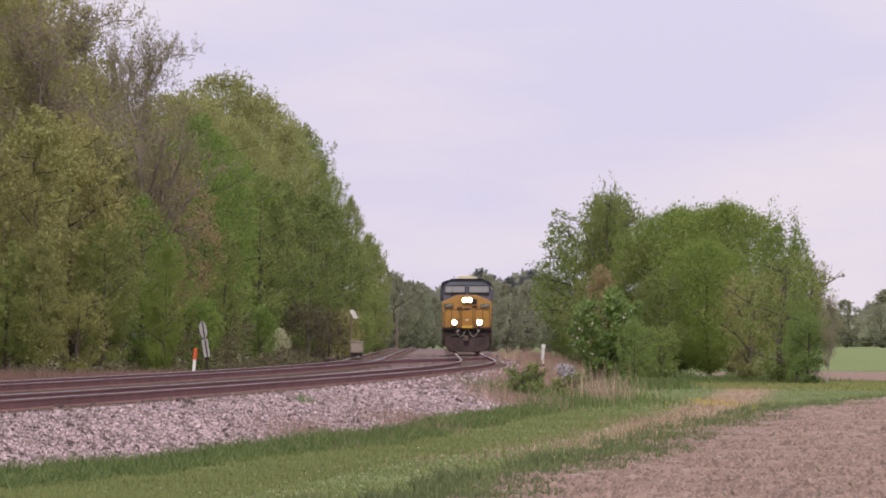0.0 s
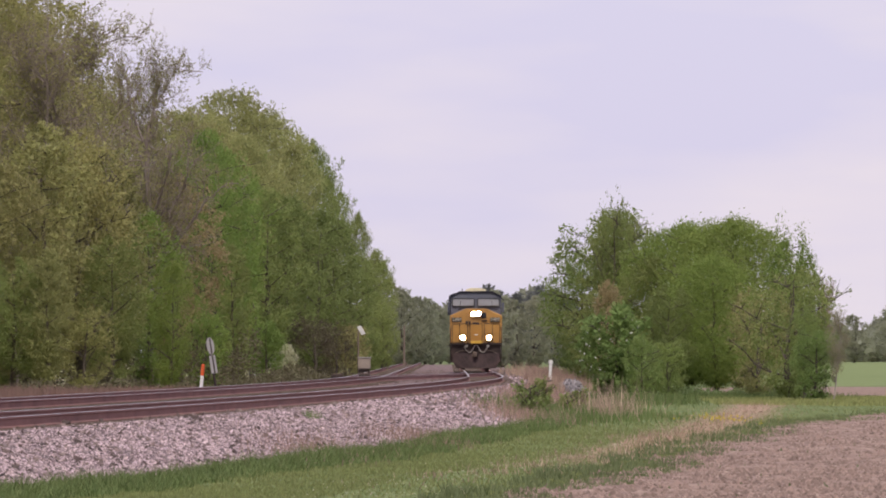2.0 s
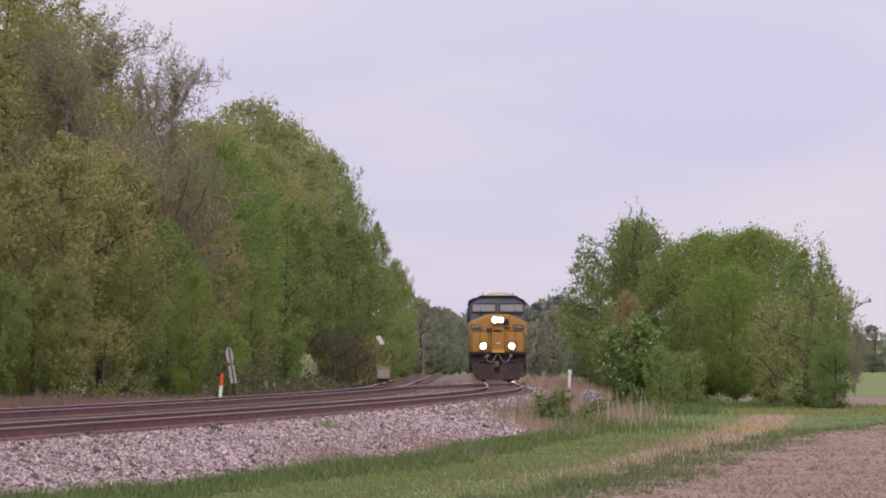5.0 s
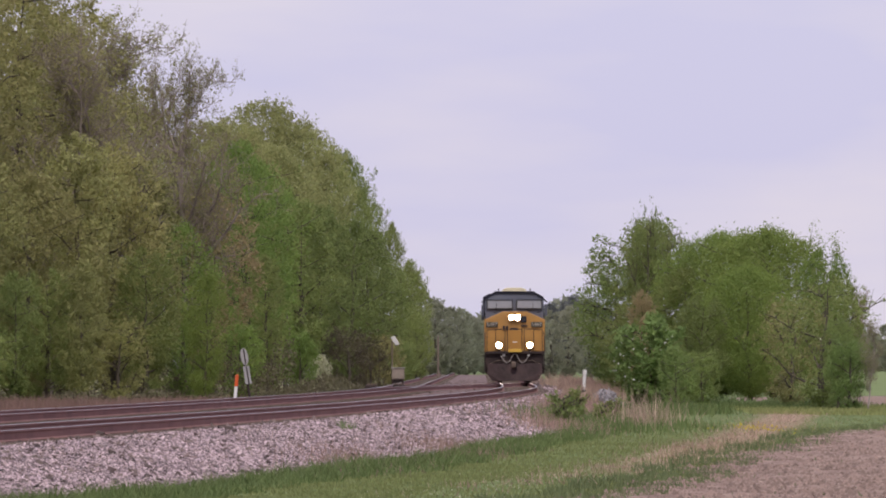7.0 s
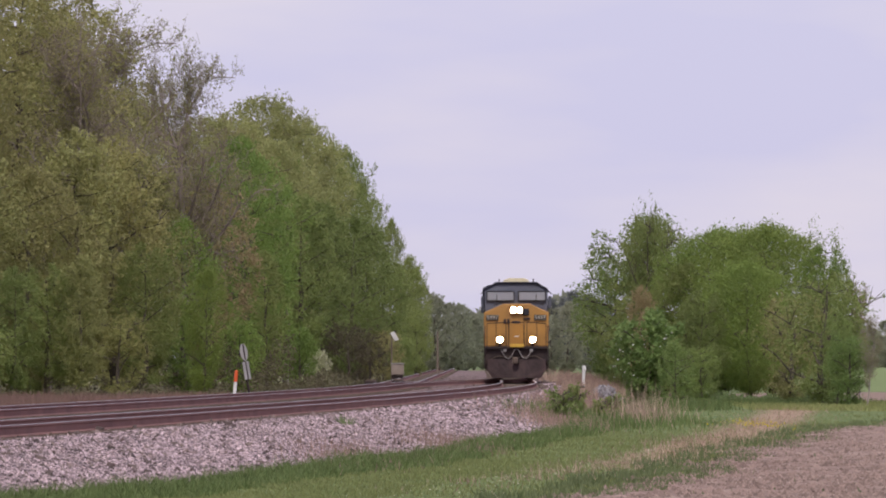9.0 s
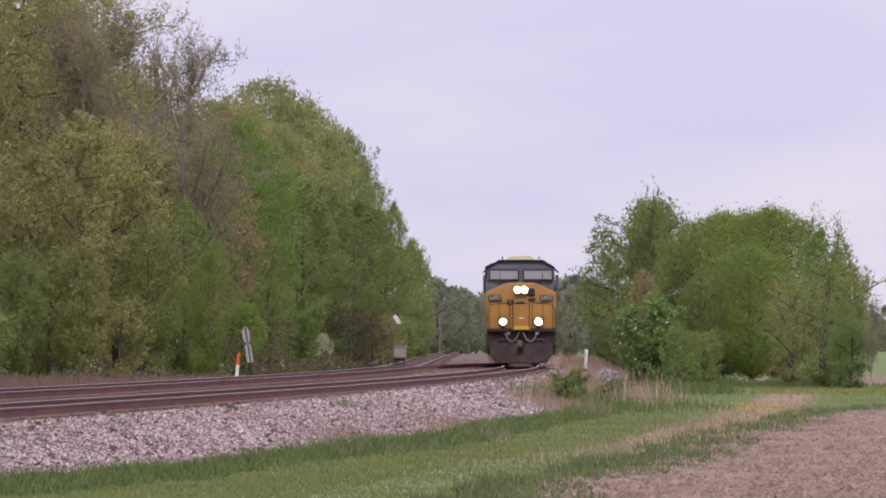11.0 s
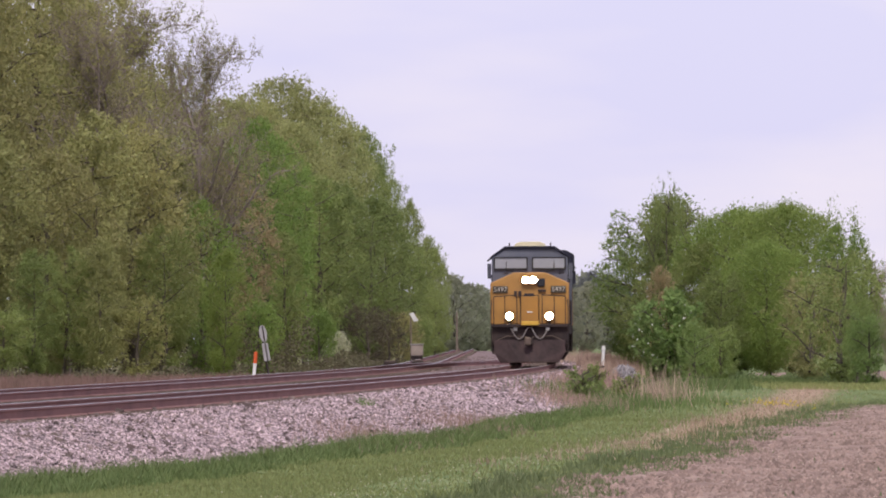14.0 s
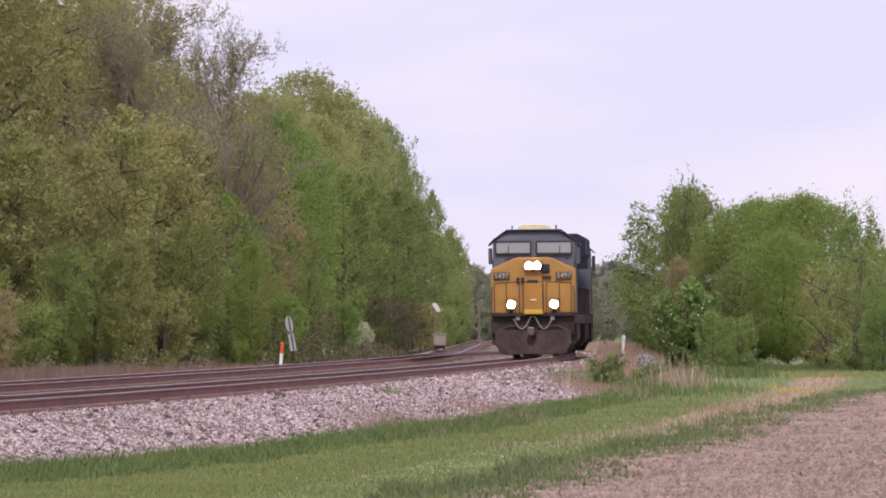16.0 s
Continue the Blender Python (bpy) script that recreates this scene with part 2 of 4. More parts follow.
def mesh_arrays(name, verts, faces, mats, face_mat=None, smooth=False):
    """A mesh from arrays: verts n x 3, faces m x k."""
    me = bpy.data.meshes.new(name)
    verts, faces = np.asarray(verts, np.float32), np.asarray(faces, np.int32)
    k = faces.shape[1]
    me.vertices.add(len(verts))
    me.vertices.foreach_set("co", verts.ravel())
    me.loops.add(faces.size)
    me.loops.foreach_set("vertex_index", faces.ravel())
    me.polygons.add(len(faces))
    me.polygons.foreach_set("loop_start", np.arange(0, faces.size, k, dtype=np.int32))
    for m in mats:
        me.materials.append(m)
    if face_mat is not None:
        me.polygons.foreach_set("material_index", np.asarray(face_mat, np.int32))
    me.polygons.foreach_set("use_smooth", np.full(len(faces), smooth))
    me.update(calc_edges=True)
    me.validate()
    return me


def thing(name, label, category, m=None, group="", kind=""):
    ob = new(name)
    ob.empty_display_size = 0.2
    if m is not None:
        ob.matrix_basis = m
    return tagged(ob, label, category, group, kind)


def part(name, bm, mat, parent=None, label="", m=None, smooth=False):
    me = bpy.data.meshes.new(name)
    bmesh.ops.recalc_face_normals(bm, faces=bm.faces[:])
    for f in bm.faces:
        f.smooth = smooth
    bm.to_mesh(me)
    bm.free()
    me.materials.append(mat)
    ob = new(name, me)
    ob.parent = parent
    if m is not None:
        ob.matrix_basis = m
    if label:
        ob["label"] = label
    return ob


def box(bm, x0, x1, y0, y1, z0, z1, bevel=0.0):
    r = bmesh.ops.create_cube(bm, size=1.0, matrix=Matrix.LocRotScale(((x0 + x1) / 2, (y0 + y1) / 2, (z0 + z1) / 2), None, (x1 - x0, y1 - y0, z1 - z0)))
    if bevel:
        es = list({e for v in r["verts"] for e in v.link_edges})
        bmesh.ops.bevel(bm, geom=es, offset=bevel, segments=2, affect="EDGES", profile=0.6)
    return bm


def tube(bm, p0, p1, r0, r1=None, seg=10):
    p0, p1 = Vector(p0), Vector(p1)
    d = p1 - p0
    m = Matrix.Translation((p0 + p1) / 2) @ d.to_track_quat("Z", "Y").to_matrix().to_4x4()
    bmesh.ops.create_cone(bm, cap_ends=True, segments=seg, radius1=r0, radius2=r0 if r1 is None else r1, depth=d.length, matrix=m)
    return bm


def pipe(bm, pts, r, seg=6):
    for a, c in zip(pts, pts[1:]):
        tube(bm, a, c, r, r, seg)
    return bm


def prism(bm, pts, axis, a, c, bevel=0.0):
    """A polygon given in the two other axes, drawn out along one axis from a to c."""
    def put(u, v, w):
        return {"x": (w, u, v), "y": (u, w, v), "z": (u, v, w)}[axis]
    lo = [bm.verts.new(put(u, v, a)) for u, v in pts]
    hi = [bm.verts.new(put(u, v, c)) for u, v in pts]
    fs = [bm.faces.new(lo), bm.faces.new(hi[::-1])]
    n = len(pts)
    for i in range(n):
        fs.append(bm.faces.new((lo[i], lo[(i + 1) % n], hi[(i + 1) % n], hi[i])))
    if bevel:
        es = list({e for f in fs for e in f.edges})
        bmesh.ops.bevel(bm, geom=es, offset=bevel, segments=2, affect="EDGES", profile=0.6)
    return bm


def ring(bm, x, y0, y1, z, r0, r1, seg=20):
    """A short round rim about an axis along y."""
    loops = []
    for y, r in ((y0, r0), (y0, r1), (y1, r1), (y1, r0)):
        loops.append([bm.verts.new((x + r * math.cos(2 * math.pi * i / seg), y, z + r * math.sin(2 * math.pi * i / seg))) for i in range(seg)])
    for k in range(4):
        for i in range(seg):
            bm.faces.new((loops[k][i], loops[k][(i + 1) % seg], loops[(k + 1) % 4][(i + 1) % seg], loops[(k + 1) % 4][i]))
    return bm


def B():
    return bmesh.new()


# ---------------------------------------------------------------- the line of the railway and the land
RAIL_Z = 0.70
SIDING = -5.3


def centre(y):
    """The main line's middle: straight far off, then a long curve that swings away to -x."""
    y = np.asarray(y, float)
    a, b = np.clip(386 - y, 0, 86), np.maximum(300 - y, 0)
    return 1.58 - 0.0004 * np.maximum(y - 400, 0) - 0.0002 * a ** 2 - 0.0344 * b - 0.000102 * b ** 2


def shoulder(y):
    return np.clip(4.7 + 0.035 * (np.asarray(y, float) - 112), 3.9, 5.7)


def toe(y):
    return centre(y) + shoulder(y)


def field_edge(y):
    wave = 0.22 * np.sin(np.asarray(y) * 0.33) + 0.13 * np.sin(np.asarray(y) * 0.87 + 1)
    return wave + np.interp(y, [40, 97, 116, 130.5, 155, 174, 210, 254, 275, 290], [-3.8, 0.05, 1.35, 2.9, 4.1, 5.6, 8.2, 13, 18, 40])


def dry_line(y):
    return np.interp(y, [60, 113, 136, 159, 199, 294, 320], [-4.5, -0.6, 1.5, 3.4, 5.9, 10.9, 12.5])


def smooth(a, c, x):
    k = np.clip((x - a) / (c - a), 0, 1)
    return k * k * (3 - 2 * k)


def ground_z(x, y):
    x, y = np.asarray(x, float), np.asarray(y, float)
    z = 0.05 * np.sin(x * 0.31 + y * 0.043) * np.sin(y * 0.071 + 1.0) * smooth(20, 90, y)
    z = z - 0.10 * smooth(310, 240, y)
    lane = centre(y)
    z = z + 0.22 * smooth(lane + 8, lane + 2, x) * smooth(200, 330, y)
    under = smooth(lane + 3.2, lane + 2.2, x) * smooth(lane - 8.6, lane - 7.0, x)
    return np.where(y > 1500, z * 0, z) - 0.35 * under


def make_ground():
    xs = np.unique(np.concatenate([[-3500, -1800, -900, -400, -200, -120, -80], np.arange(-60, -16, 2.0), np.arange(-16, 22, 0.33), np.arange(22, 60, 2.0), [80, 120, 200, 400, 900, 1800, 3500]]))
    ys = np.unique(np.concatenate([[-1500, -600, -200, -80, -30, 0, 20, 40, 60, 75], np.arange(82, 260, 0.7), np.arange(260, 460, 3.0), np.arange(460, 800, 15), [850, 950, 1100, 1300, 1600, 2000, 2600, 3300, 4600]]))
    gx, gy = np.meshgrid(xs, ys)
    gz = ground_z(gx, gy)
    soil = (gx > field_edge(gy)) & (gy < 285)
    gz = gz + np.where(soil & (gy > 82), rng.normal(0, 0.022, gx.shape), 0) * (np.abs(gx) < 22)
    n, k = len(xs), len(ys)
    i = (np.arange(k - 1)[:, None] * n + np.arange(n - 1)[None, :]).ravel()
    me = mesh_arrays("ground", np.c_[gx.ravel(), gy.ravel(), gz.ravel()], np.c_[i, i + 1, i + n + 1, i + n], [GROUND], smooth=True)
    strip = smooth(312, 320, gy) * smooth(425, 405, gy) * smooth(9, 12, gx)
    red = np.maximum(smooth(-0.7, 0.7, gx - field_edge(gy)) * smooth(286, 272, gy), strip)
    green = np.clip(1 - np.abs(gx - dry_line(gy)) / (1.0 + 0.002 * gy), 0, 1) ** 0.7 * 0.85 * smooth(320, 280, gy) * smooth(112, 175, gy)
    green = np.maximum(green, 0.45 * smooth(-6.0, -7.0, gx - centre(gy)))
    blue = smooth(425, 445, gy) * smooth(14, 18, gx)
    col = me.color_attributes.new("cover", "FLOAT_COLOR", "POINT")
    col.data.foreach_set("color", np.c_[red.ravel(), green.ravel(), blue.ravel(), np.ones(red.size)].astype(np.float32).ravel())
    tagged(new("ground", me), "flat farmland with mown grass verge and tilled brown soil", "ground", kind="structure")


make_ground()


# ---------------------------------------------------------------- ballast and tracks
def bed_section(y):
    """Offsets from the main line's middle and heights, from the toe by the field to the far toe."""
    t = float(toe(y) - centre(y))
    return [(t + 0.5, -0.24), (t, -0.10), (t - (t - 1.9) * 0.5, 0.22), (1.9, 0.49), (0.9, 0.50), (-2.1, 0.46), (-3.2, 0.46), (SIDING - 1.4, 0.46), (SIDING - 1.8, 0.42), (SIDING - 3.6, -0.12)]


def make_bed():
    ys = np.concatenate([np.arange(20, 420, 2.0), np.arange(420, 900, 10.0)])
    v, f = [], []
    for j, y in enumerate(ys):
        sec = bed_section(y)
        for o, z in sec:
            v.append((float(centre(y)) + o, y, z))
        if j:
            n = len(sec)
            for i in range(n - 1):
                a = (j - 1) * n + i
                f.append((a, a + 1, a + n + 1, a + n))
    me = mesh_arrays("ballast_bed", v, f, [BED], smooth=False)
    tagged(new("ballast_bed", me), "grey and pinkish crushed stone railway embankment", "ballast", kind="structure")


make_bed()


def bed_height(o, y):
    sec = bed_section(y)[::-1]
    return np.interp(o, [a for a, _ in sec], [b for _, b in sec])


def scatter_stones(n, y0, y1, size, seed, lo):
    """Six-faced crushed stones lying on the shoulder by the field and between the rails."""
    r = np.random.default_rng(seed)
    y = y0 + (y1 - y0) * r.random(n) ** 1.5
    t = shoulder(y)
    o = lo + (t + 0.25 - lo) * r.random(n) ** 0.85
    z = np.where(o < 1.9, 0.44 + 0.055 * (o > 0.8), np.interp((o - 1.9) / (t - 1.9), [0, 0.5, 1, 1.2], [0.49, 0.22, -0.10, -0.14]))
    c = np.c_[centre(y) + o, y, z + size * 0.12 * r.standard_normal(n)]
    base = np.array([[1, 0, 0], [-0.5, 0.87, 0], [-0.5, -0.87, 0], [0, 0, 1], [0, 0, -1]], float)
    faces = np.array([[0, 1, 3], [1, 2, 3], [2, 0, 3], [1, 0, 4], [2, 1, 4], [0, 2, 4]])
    s = 1.15 * size * r.lognormal(0, 0.28, n)
    q = r.standard_normal((n, 3, 3))
    q, _ = np.linalg.qr(q)
    loc = base[None] * r.uniform(0.65, 1.25, (n, 5, 1)) * np.array([1.2, 1.0, 0.85])
    v = np.einsum("nij,nkj->nki", q, loc) * s[:, None, None] + c[:, None]
    return v.reshape(-1, 3), (faces[None] + 5 * np.arange(n)[:, None, None]).reshape(-1, 3)


for cnt, ya, yb, sz, sd, lo in ((120000, 84, 210, 0.021, 3, 1.25), (26000, 205, 420, 0.031, 4, 1.25), (15000, 84, 620, 0.045, 5, -6.5)):
    vv, ff = scatter_stones(cnt, ya, yb, sz, sd, lo)
    tagged(new("ballast_stones", mesh_arrays("ballast_stones", vv, ff, [STONE if lo > 0 else STONE_OILY])), "loose angular crushed ballast stones in grey, white and pink", "ballast", kind="stuff")


def sweep_rail(name, offset, parent, y0=20.0, y1=900.0, shift=None):
    """A steel rail with foot, web and head, drawn along the line; the head's top is polished."""
    prof = [(-0.075, 0), (0.075, 0), (0.075, 0.012), (0.012, 0.035), (0.012, 0.135), (0.036, 0.15), (0.036, 0.181), (0.028, 0.186), (-0.028, 0.186), (-0.036, 0.181), (-0.036, 0.15), (-0.012, 0.135), (-0.012, 0.035), (-0.075, 0.012)]
    ys = np.concatenate([np.arange(y0, 420, 2.5), np.arange(420, y1 + 1, 12.0)])
    k = len(prof)
    v = [(float(centre(y)) + offset + (float(shift(y)) if shift else 0.0) + o, y, RAIL_Z - 0.186 + z + 0.002 * math.sin(y * 0.3 + offset)) for y in ys for o, z in prof]
    f, fm = [], []
    for j in range(1, len(ys)):
        for i in range(k):
            a, c = (j - 1) * k + i, (j - 1) * k + (i + 1) % k
            f.append((a, c, c + k, a + k))
            fm.append(1 if i in (6, 7) else 0)
    ob = new(name, mesh_arrays(name, v, f, [RAIL_RUST, RAIL_TOP], fm))
    ob.parent = parent
    return ob


main_track = thing("railway_track", "curved main railway track with rusty rails and polished heads", "railway track", kind="structure")
side_track = thing("railway_siding", "rusty second railway track beside the main line", "railway track", kind="structure")
for o in (-0.755, 0.755):
    sweep_rail("rail", o, main_track)
    sweep_rail("rail", SIDING + o, side_track)


def cross_shift(y):
    """The crossover leaves the siding and reaches the main line."""
    return SIDING * (1 - smooth(352, 452, y))


crossover = thing("railway_crossover", "rusty crossover rails between the siding and the main line", "railway track", kind="structure")
for o in (-0.755, 0.755):
    sweep_rail("rail", o, crossover, 352.0, 452.0, cross_shift)

# ---------------------------------------------------------------- trees
def tubes_mesh(name, segs, mat, sides=5):
    """Tapered limbs: each seg is (start, end, radius, radius)."""
    v, f = [], []
    for p0, p1, r0, r1 in segs:
        p0, p1 = Vector(p0), Vector(p1)
        q = (p1 - p0).to_track_quat("Z", "Y")
        n = len(v)
        for p, r in ((p0, r0), (p1, r1)):
            for i in range(sides):
                a = 2 * math.pi * i / sides
                v.append(tuple(p + q @ Vector((r * math.cos(a), r * math.sin(a), 0))))
        for i in range(sides):
            j = (i + 1) % sides
            f.append((n + i, n + j, n + sides + j, n + sides + i))
    return mesh_arrays(name, v, f, [mat], smooth=True)


def leaves_mesh(name, pts, size, mat, r, rise=0.5):
    """One pointed leaf spray at each point, mostly rising."""
    n = len(pts)
    u = r.standard_normal((n, 3))
    u[:, 2] = u[:, 2] * 0.9 + rise
    u /= np.linalg.norm(u, axis=1)[:, None]
    w = np.cross(u, r.standard_normal((n, 3)))
    w /= np.linalg.norm(w, axis=1)[:, None]
    s = size * r.uniform(0.6, 1.4, n)[:, None]
    v = np.stack([pts - u * s - w * s * 0.52, pts - u * s * 0.5 + w * s * 0.58, pts + u * s * 1.25], 1)
    return mesh_arrays(name, v.reshape(-1, 3), np.arange(3 * n).reshape(n, 3), [mat])


def grow(seed, height, radius, crown_low, n_leaf, leaf, open_crown=0.0, peak=0.55, lean=0.0, lumpy=0.5, gaps=1.0, droop=0.0, twigs=6, crooked=0.03):
    """Limbs and leaf places of one tree. crown_low: where the crown begins; open_crown, gaps: how much shows between the sprays."""
    r = np.random.default_rng(seed)
    segs, tips = [], []
    p, top = np.zeros(3), height * 0.9
    rad = 0.020 * height + 0.03
    steps = 9
    spine = [p.copy()]
    for i in range(steps):
        p = p + np.array([r.normal(0, crooked) * height * 0.3 + lean * height / steps, r.normal(0, crooked) * height * 0.3, top / steps])
        spine.append(p.copy())
        segs.append((spine[-2], p, rad * (1 - i / steps) + 0.015, rad * (1 - (i + 1) / steps) + 0.015))

    def reach(h):
        k = (h - crown_low) / max(1 - crown_low, 0.05)
        if k <= 0:
            return 0.45
        return (k / peak) ** 0.5 if k < peak else max(0.0, 1 - ((k - peak) / (1 - peak)) ** 2.2) ** 0.6

    limbs = 16 if height > 6 else 11
    for i in range(limbs):
        h = crown_low * 0.8 + (0.9 - crown_low * 0.8) * (i + r.random()) / limbs
        k = h / 0.9 * steps
        j = min(int(k), steps - 1)
        a = spine[j] + (spine[j + 1] - spine[j]) * (k - j)
        ang = i * 2.4 + r.normal(0, 0.4)
        ln = radius * (0.35 + 0.65 * reach(h)) * r.uniform(0.7, 0.95)
        up = r.uniform(0.25, 0.9) * ln * min(1.0, 1.55 - 1.35 * h)
        e = a + np.array([math.cos(ang) * ln, math.sin(ang) * ln, up])
        mid = (a + e) / 2 + r.normal(0, 0.03 + crooked, 3) * ln
        r0 = rad * 0.3 * (1 - h) + 0.016
        segs += [(a, mid, r0, r0 * 0.65), (mid, e, r0 * 0.65, 0.012)]
        for s in range(twigs):
            b = mid + (e - mid) * r.uniform(-0.6, 1.0)
            d = r.normal(0, 1, 3)
            d[2] = abs(d[2]) * 0.8 + 0.1
            t = b + d / np.linalg.norm(d) * ln * r.uniform(0.15, 0.38)
            segs.append((b, t, r0 * 0.35 + 0.006, 0.005))
            tips += [t, (b + t) / 2]
    tips = np.array(tips)
    # leafy sprays: each starts in the crown and reaches outwards and up
    n_spray = n_leaf // 16
    starts, ways = [], []
    while len(starts) < n_spray:
        h = crown_low + (1 - crown_low) * r.random()
        ang = r.random() * 2 * math.pi
        lump = 0.86 + lumpy * 0.7 * noise.noise(Vector((math.cos(ang) * 1.7 + seed, math.sin(ang) * 1.7, h * height * 0.33)))
        q = radius * reach(h) * lump * r.random() ** 0.42
        k = min(h, 0.9) / 0.9 * steps
        ax = spine[min(int(k), steps)]
        at = Vector((q * math.cos(ang), q * math.sin(ang), h * height))
        if noise.noise(at * (2.6 / (radius + 1.2)) + Vector((seed * 3.1, 0, 0))) < open_crown - 0.55 + 0.42 * gaps:
            continue
        starts.append((ax[0] + at.x, ax[1] + at.y, at.z))
        ways.append((math.cos(ang) * (0.75 - 0.4 * h), math.sin(ang) * (0.75 - 0.4 * h), 0.15 + 0.75 * h - droop))
    starts, ways = np.array(starts), np.array(ways) + r.normal(0, 0.38, (n_spray, 3))
    if len(tips):
        k = r.random(n_spray) < 0.12
        starts[k] = tips[r.integers(0, len(tips), k.sum())]
    ways /= np.linalg.norm(ways, axis=1)[:, None]
    length = (0.10 * radius + 0.26) * r.uniform(0.5, 1.5, n_spray)
    pick = r.integers(0, n_spray, n_leaf)
    u = r.random(n_leaf)
    pts = starts[pick] + ways[pick] * (length[pick] * (u - 0.35))[:, None] + r.normal(0, 1, (n_leaf, 3)) * (0.23 * length[pick] * (1.15 - 0.75 * u))[:, None]
    pts = pts[pts[:, 2] > 0.05]
    return segs, pts, r


TREE_KINDS = {}


def tree_kind(key, height, radius, crown_low, n_leaf, leaf, bark=BARK, **kw):
    segs, pts, r = grow(len(TREE_KINDS) * 13 + 5, height, radius, crown_low, n_leaf, leaf, **kw)
    TREE_KINDS[key] = (height, tubes_mesh("trunk", segs, bark), leaves_mesh("crown", pts, leaf, LEAF["mid"], r))


tree_kind("tall_a", 16, 4.2, 0.06, 36000, 0.075)
tree_kind("tall_b", 16, 3.7, 0.08, 30000, 0.08)
tree_kind("tall_c", 15, 4.8, 0.04, 38000, 0.075, peak=0.65)
tree_kind("dome", 16, 5.2, 0.08, 50000, 0.085, peak=0.68, lumpy=0.22, gaps=0.1)
tree_kind("slim", 12, 2.5, 0.02, 22000, 0.075, gaps=1.0, lumpy=1.0, peak=0.62)
tree_kind("mid_a", 9, 3.1, 0.02, 26000, 0.06, peak=0.62, lumpy=0.3)
tree_kind("mid_b", 9, 2.6, 0.02, 22000, 0.06, peak=0.5)
tree_kind("shrub_a", 4, 1.8, 0.0, 11000, 0.055, gaps=0.8)
tree_kind("shrub_b", 3, 1.4, 0.0, 7000, 0.05, gaps=0.8)
tree_kind("far_a", 9, 3.2, 0.03, 7000, 0.15, gaps=0.4)
tree_kind("far_b", 9, 2.6, 0.03, 6000, 0.15, peak=0.45, gaps=0.4)
tree_kind("broad", 7.5, 4.1, 0.09, 66000, 0.05, peak=0.5, lumpy=0.22, gaps=0.55)
tree_kind("feather", 8, 2.5, 0.05, 20000, 0.055, peak=0.5, lumpy=0.5, gaps=1.1, droop=0.35)
tree_kind("weed_bush", 1, 0.55, 0.0, 900, 0.055, lumpy=1.3, gaps=1.3)
tree_kind("scrubby", 5, 2.4, 0.04, 8000, 0.055, open_crown=0.1, gaps=1.0, twigs=12, crooked=0.06)
tree_kind("round_shrub", 3.3, 1.5, 0.0, 8500, 0.085, gaps=1.0, lumpy=0.45)


def bare_tree(key, height, radius, leaves, seed):
    """A crooked pale tree that forks again and again into fine twigs with a few small leaves."""
    r = np.random.default_rng(seed)
    limbs, twigs, ends = [], [], []

    def branch(p, d, length, rad, depth):
        n = 4 if depth < 3 else 2
        for i in range(n):
            d = d + r.normal(0, 0.20 + 0.05 * depth, 3) + np.array([0, 0, 0.10 if depth < 3 else 0.02])
            d = d / np.linalg.norm(d)
            e = p + d * length / n
            r1 = rad * (1 - 0.55 / n)
            (limbs if depth < 3 else twigs).append((p, e, rad, r1))
            if depth < 5 and (depth or i):
                for _ in range((4, 2, 2, 2, 2)[depth]):
                    side = r.normal(0, 1, 3)
                    side -= d * side.dot(d)
                    side /= np.linalg.norm(side)
                    c = d * r.uniform(0.35, 0.8) + side * 0.9 + np.array([0, 0, 0.2])
                    branch(p + (e - p) * r.uniform(0.2, 1), c / np.linalg.norm(c), length * r.uniform(0.36, 0.56) if depth else radius * r.uniform(0.6, 0.95), r1 * r.uniform(0.38, 0.6), depth + 1)
            p, rad = e, r1
        if depth > 2:
            ends.append(p)

    branch(np.zeros(3), np.array([0.0, 0, 1]), height * 0.62, height * 0.014, 0)
    ends = np.array(ends)
    pts = ends[r.integers(0, len(ends), leaves)] + r.normal(0, 0.08, (leaves, 3))
    limbs = [(a, b, max(c, 0.02), max(d, 0.018)) for a, b, c, d in limbs]
    twigs = [(a, b, max(c, 0.008), max(d, 0.005)) for a, b, c, d in twigs]
    TREE_KINDS[key] = (height, tubes_mesh("trunk", limbs, BARK_PALE), leaves_mesh("crown", pts, 0.055, LEAF["mid"], r), tubes_mesh("branchwork", twigs, TWIG_PALE, 3))


bare_tree("bare", 17, 5.0, 12000, 11)


def plant(key, x, y, height, colour, turn, label, name="tree", wide=1.0, group="trees beside the railway", category="tree"):
    """A tree of a kind, scaled to its height, with its own leaf colour."""
    h, *meshes = TREE_KINDS[key]
    k = height / h
    ob = thing(name, label, category, pose(x, y, float(ground_z(x, y)) - 0.06, 0, 0, turn) @ Matrix.Diagonal((k * wide, k * wide, k, 1)), group)
    for nm, me in zip(("trunk", "crown", "branchwork"), meshes):
        c = new(nm, me)
        c.parent = ob
        if nm == "crown":
            c.material_slots[0].link = "OBJECT"
            c.material_slots[0].material = LEAF[colour]
    return ob


NOTE = {
    "yellow": "tall deciduous tree with yellow-green spring leaves",
    "olive": "tall tree with thin olive spring foliage",
    "sage": "tall domed tree with soft grey-green spring foliage",
    "fresh": "deciduous tree with bright fresh green leaves",
    "mid": "leafy green deciduous tree at the wood's edge",
    "leek": "feathery deep green leafy tree",
    "scrub": "brownish twiggy bush with few leaves",
    "brown": "tree with brownish opening buds and few leaves",
    "far": "distant tree with haze painted into its pale grey-green leaves",
    "blue": "distant dark conifer with bluish haze painted into its leaves",
}
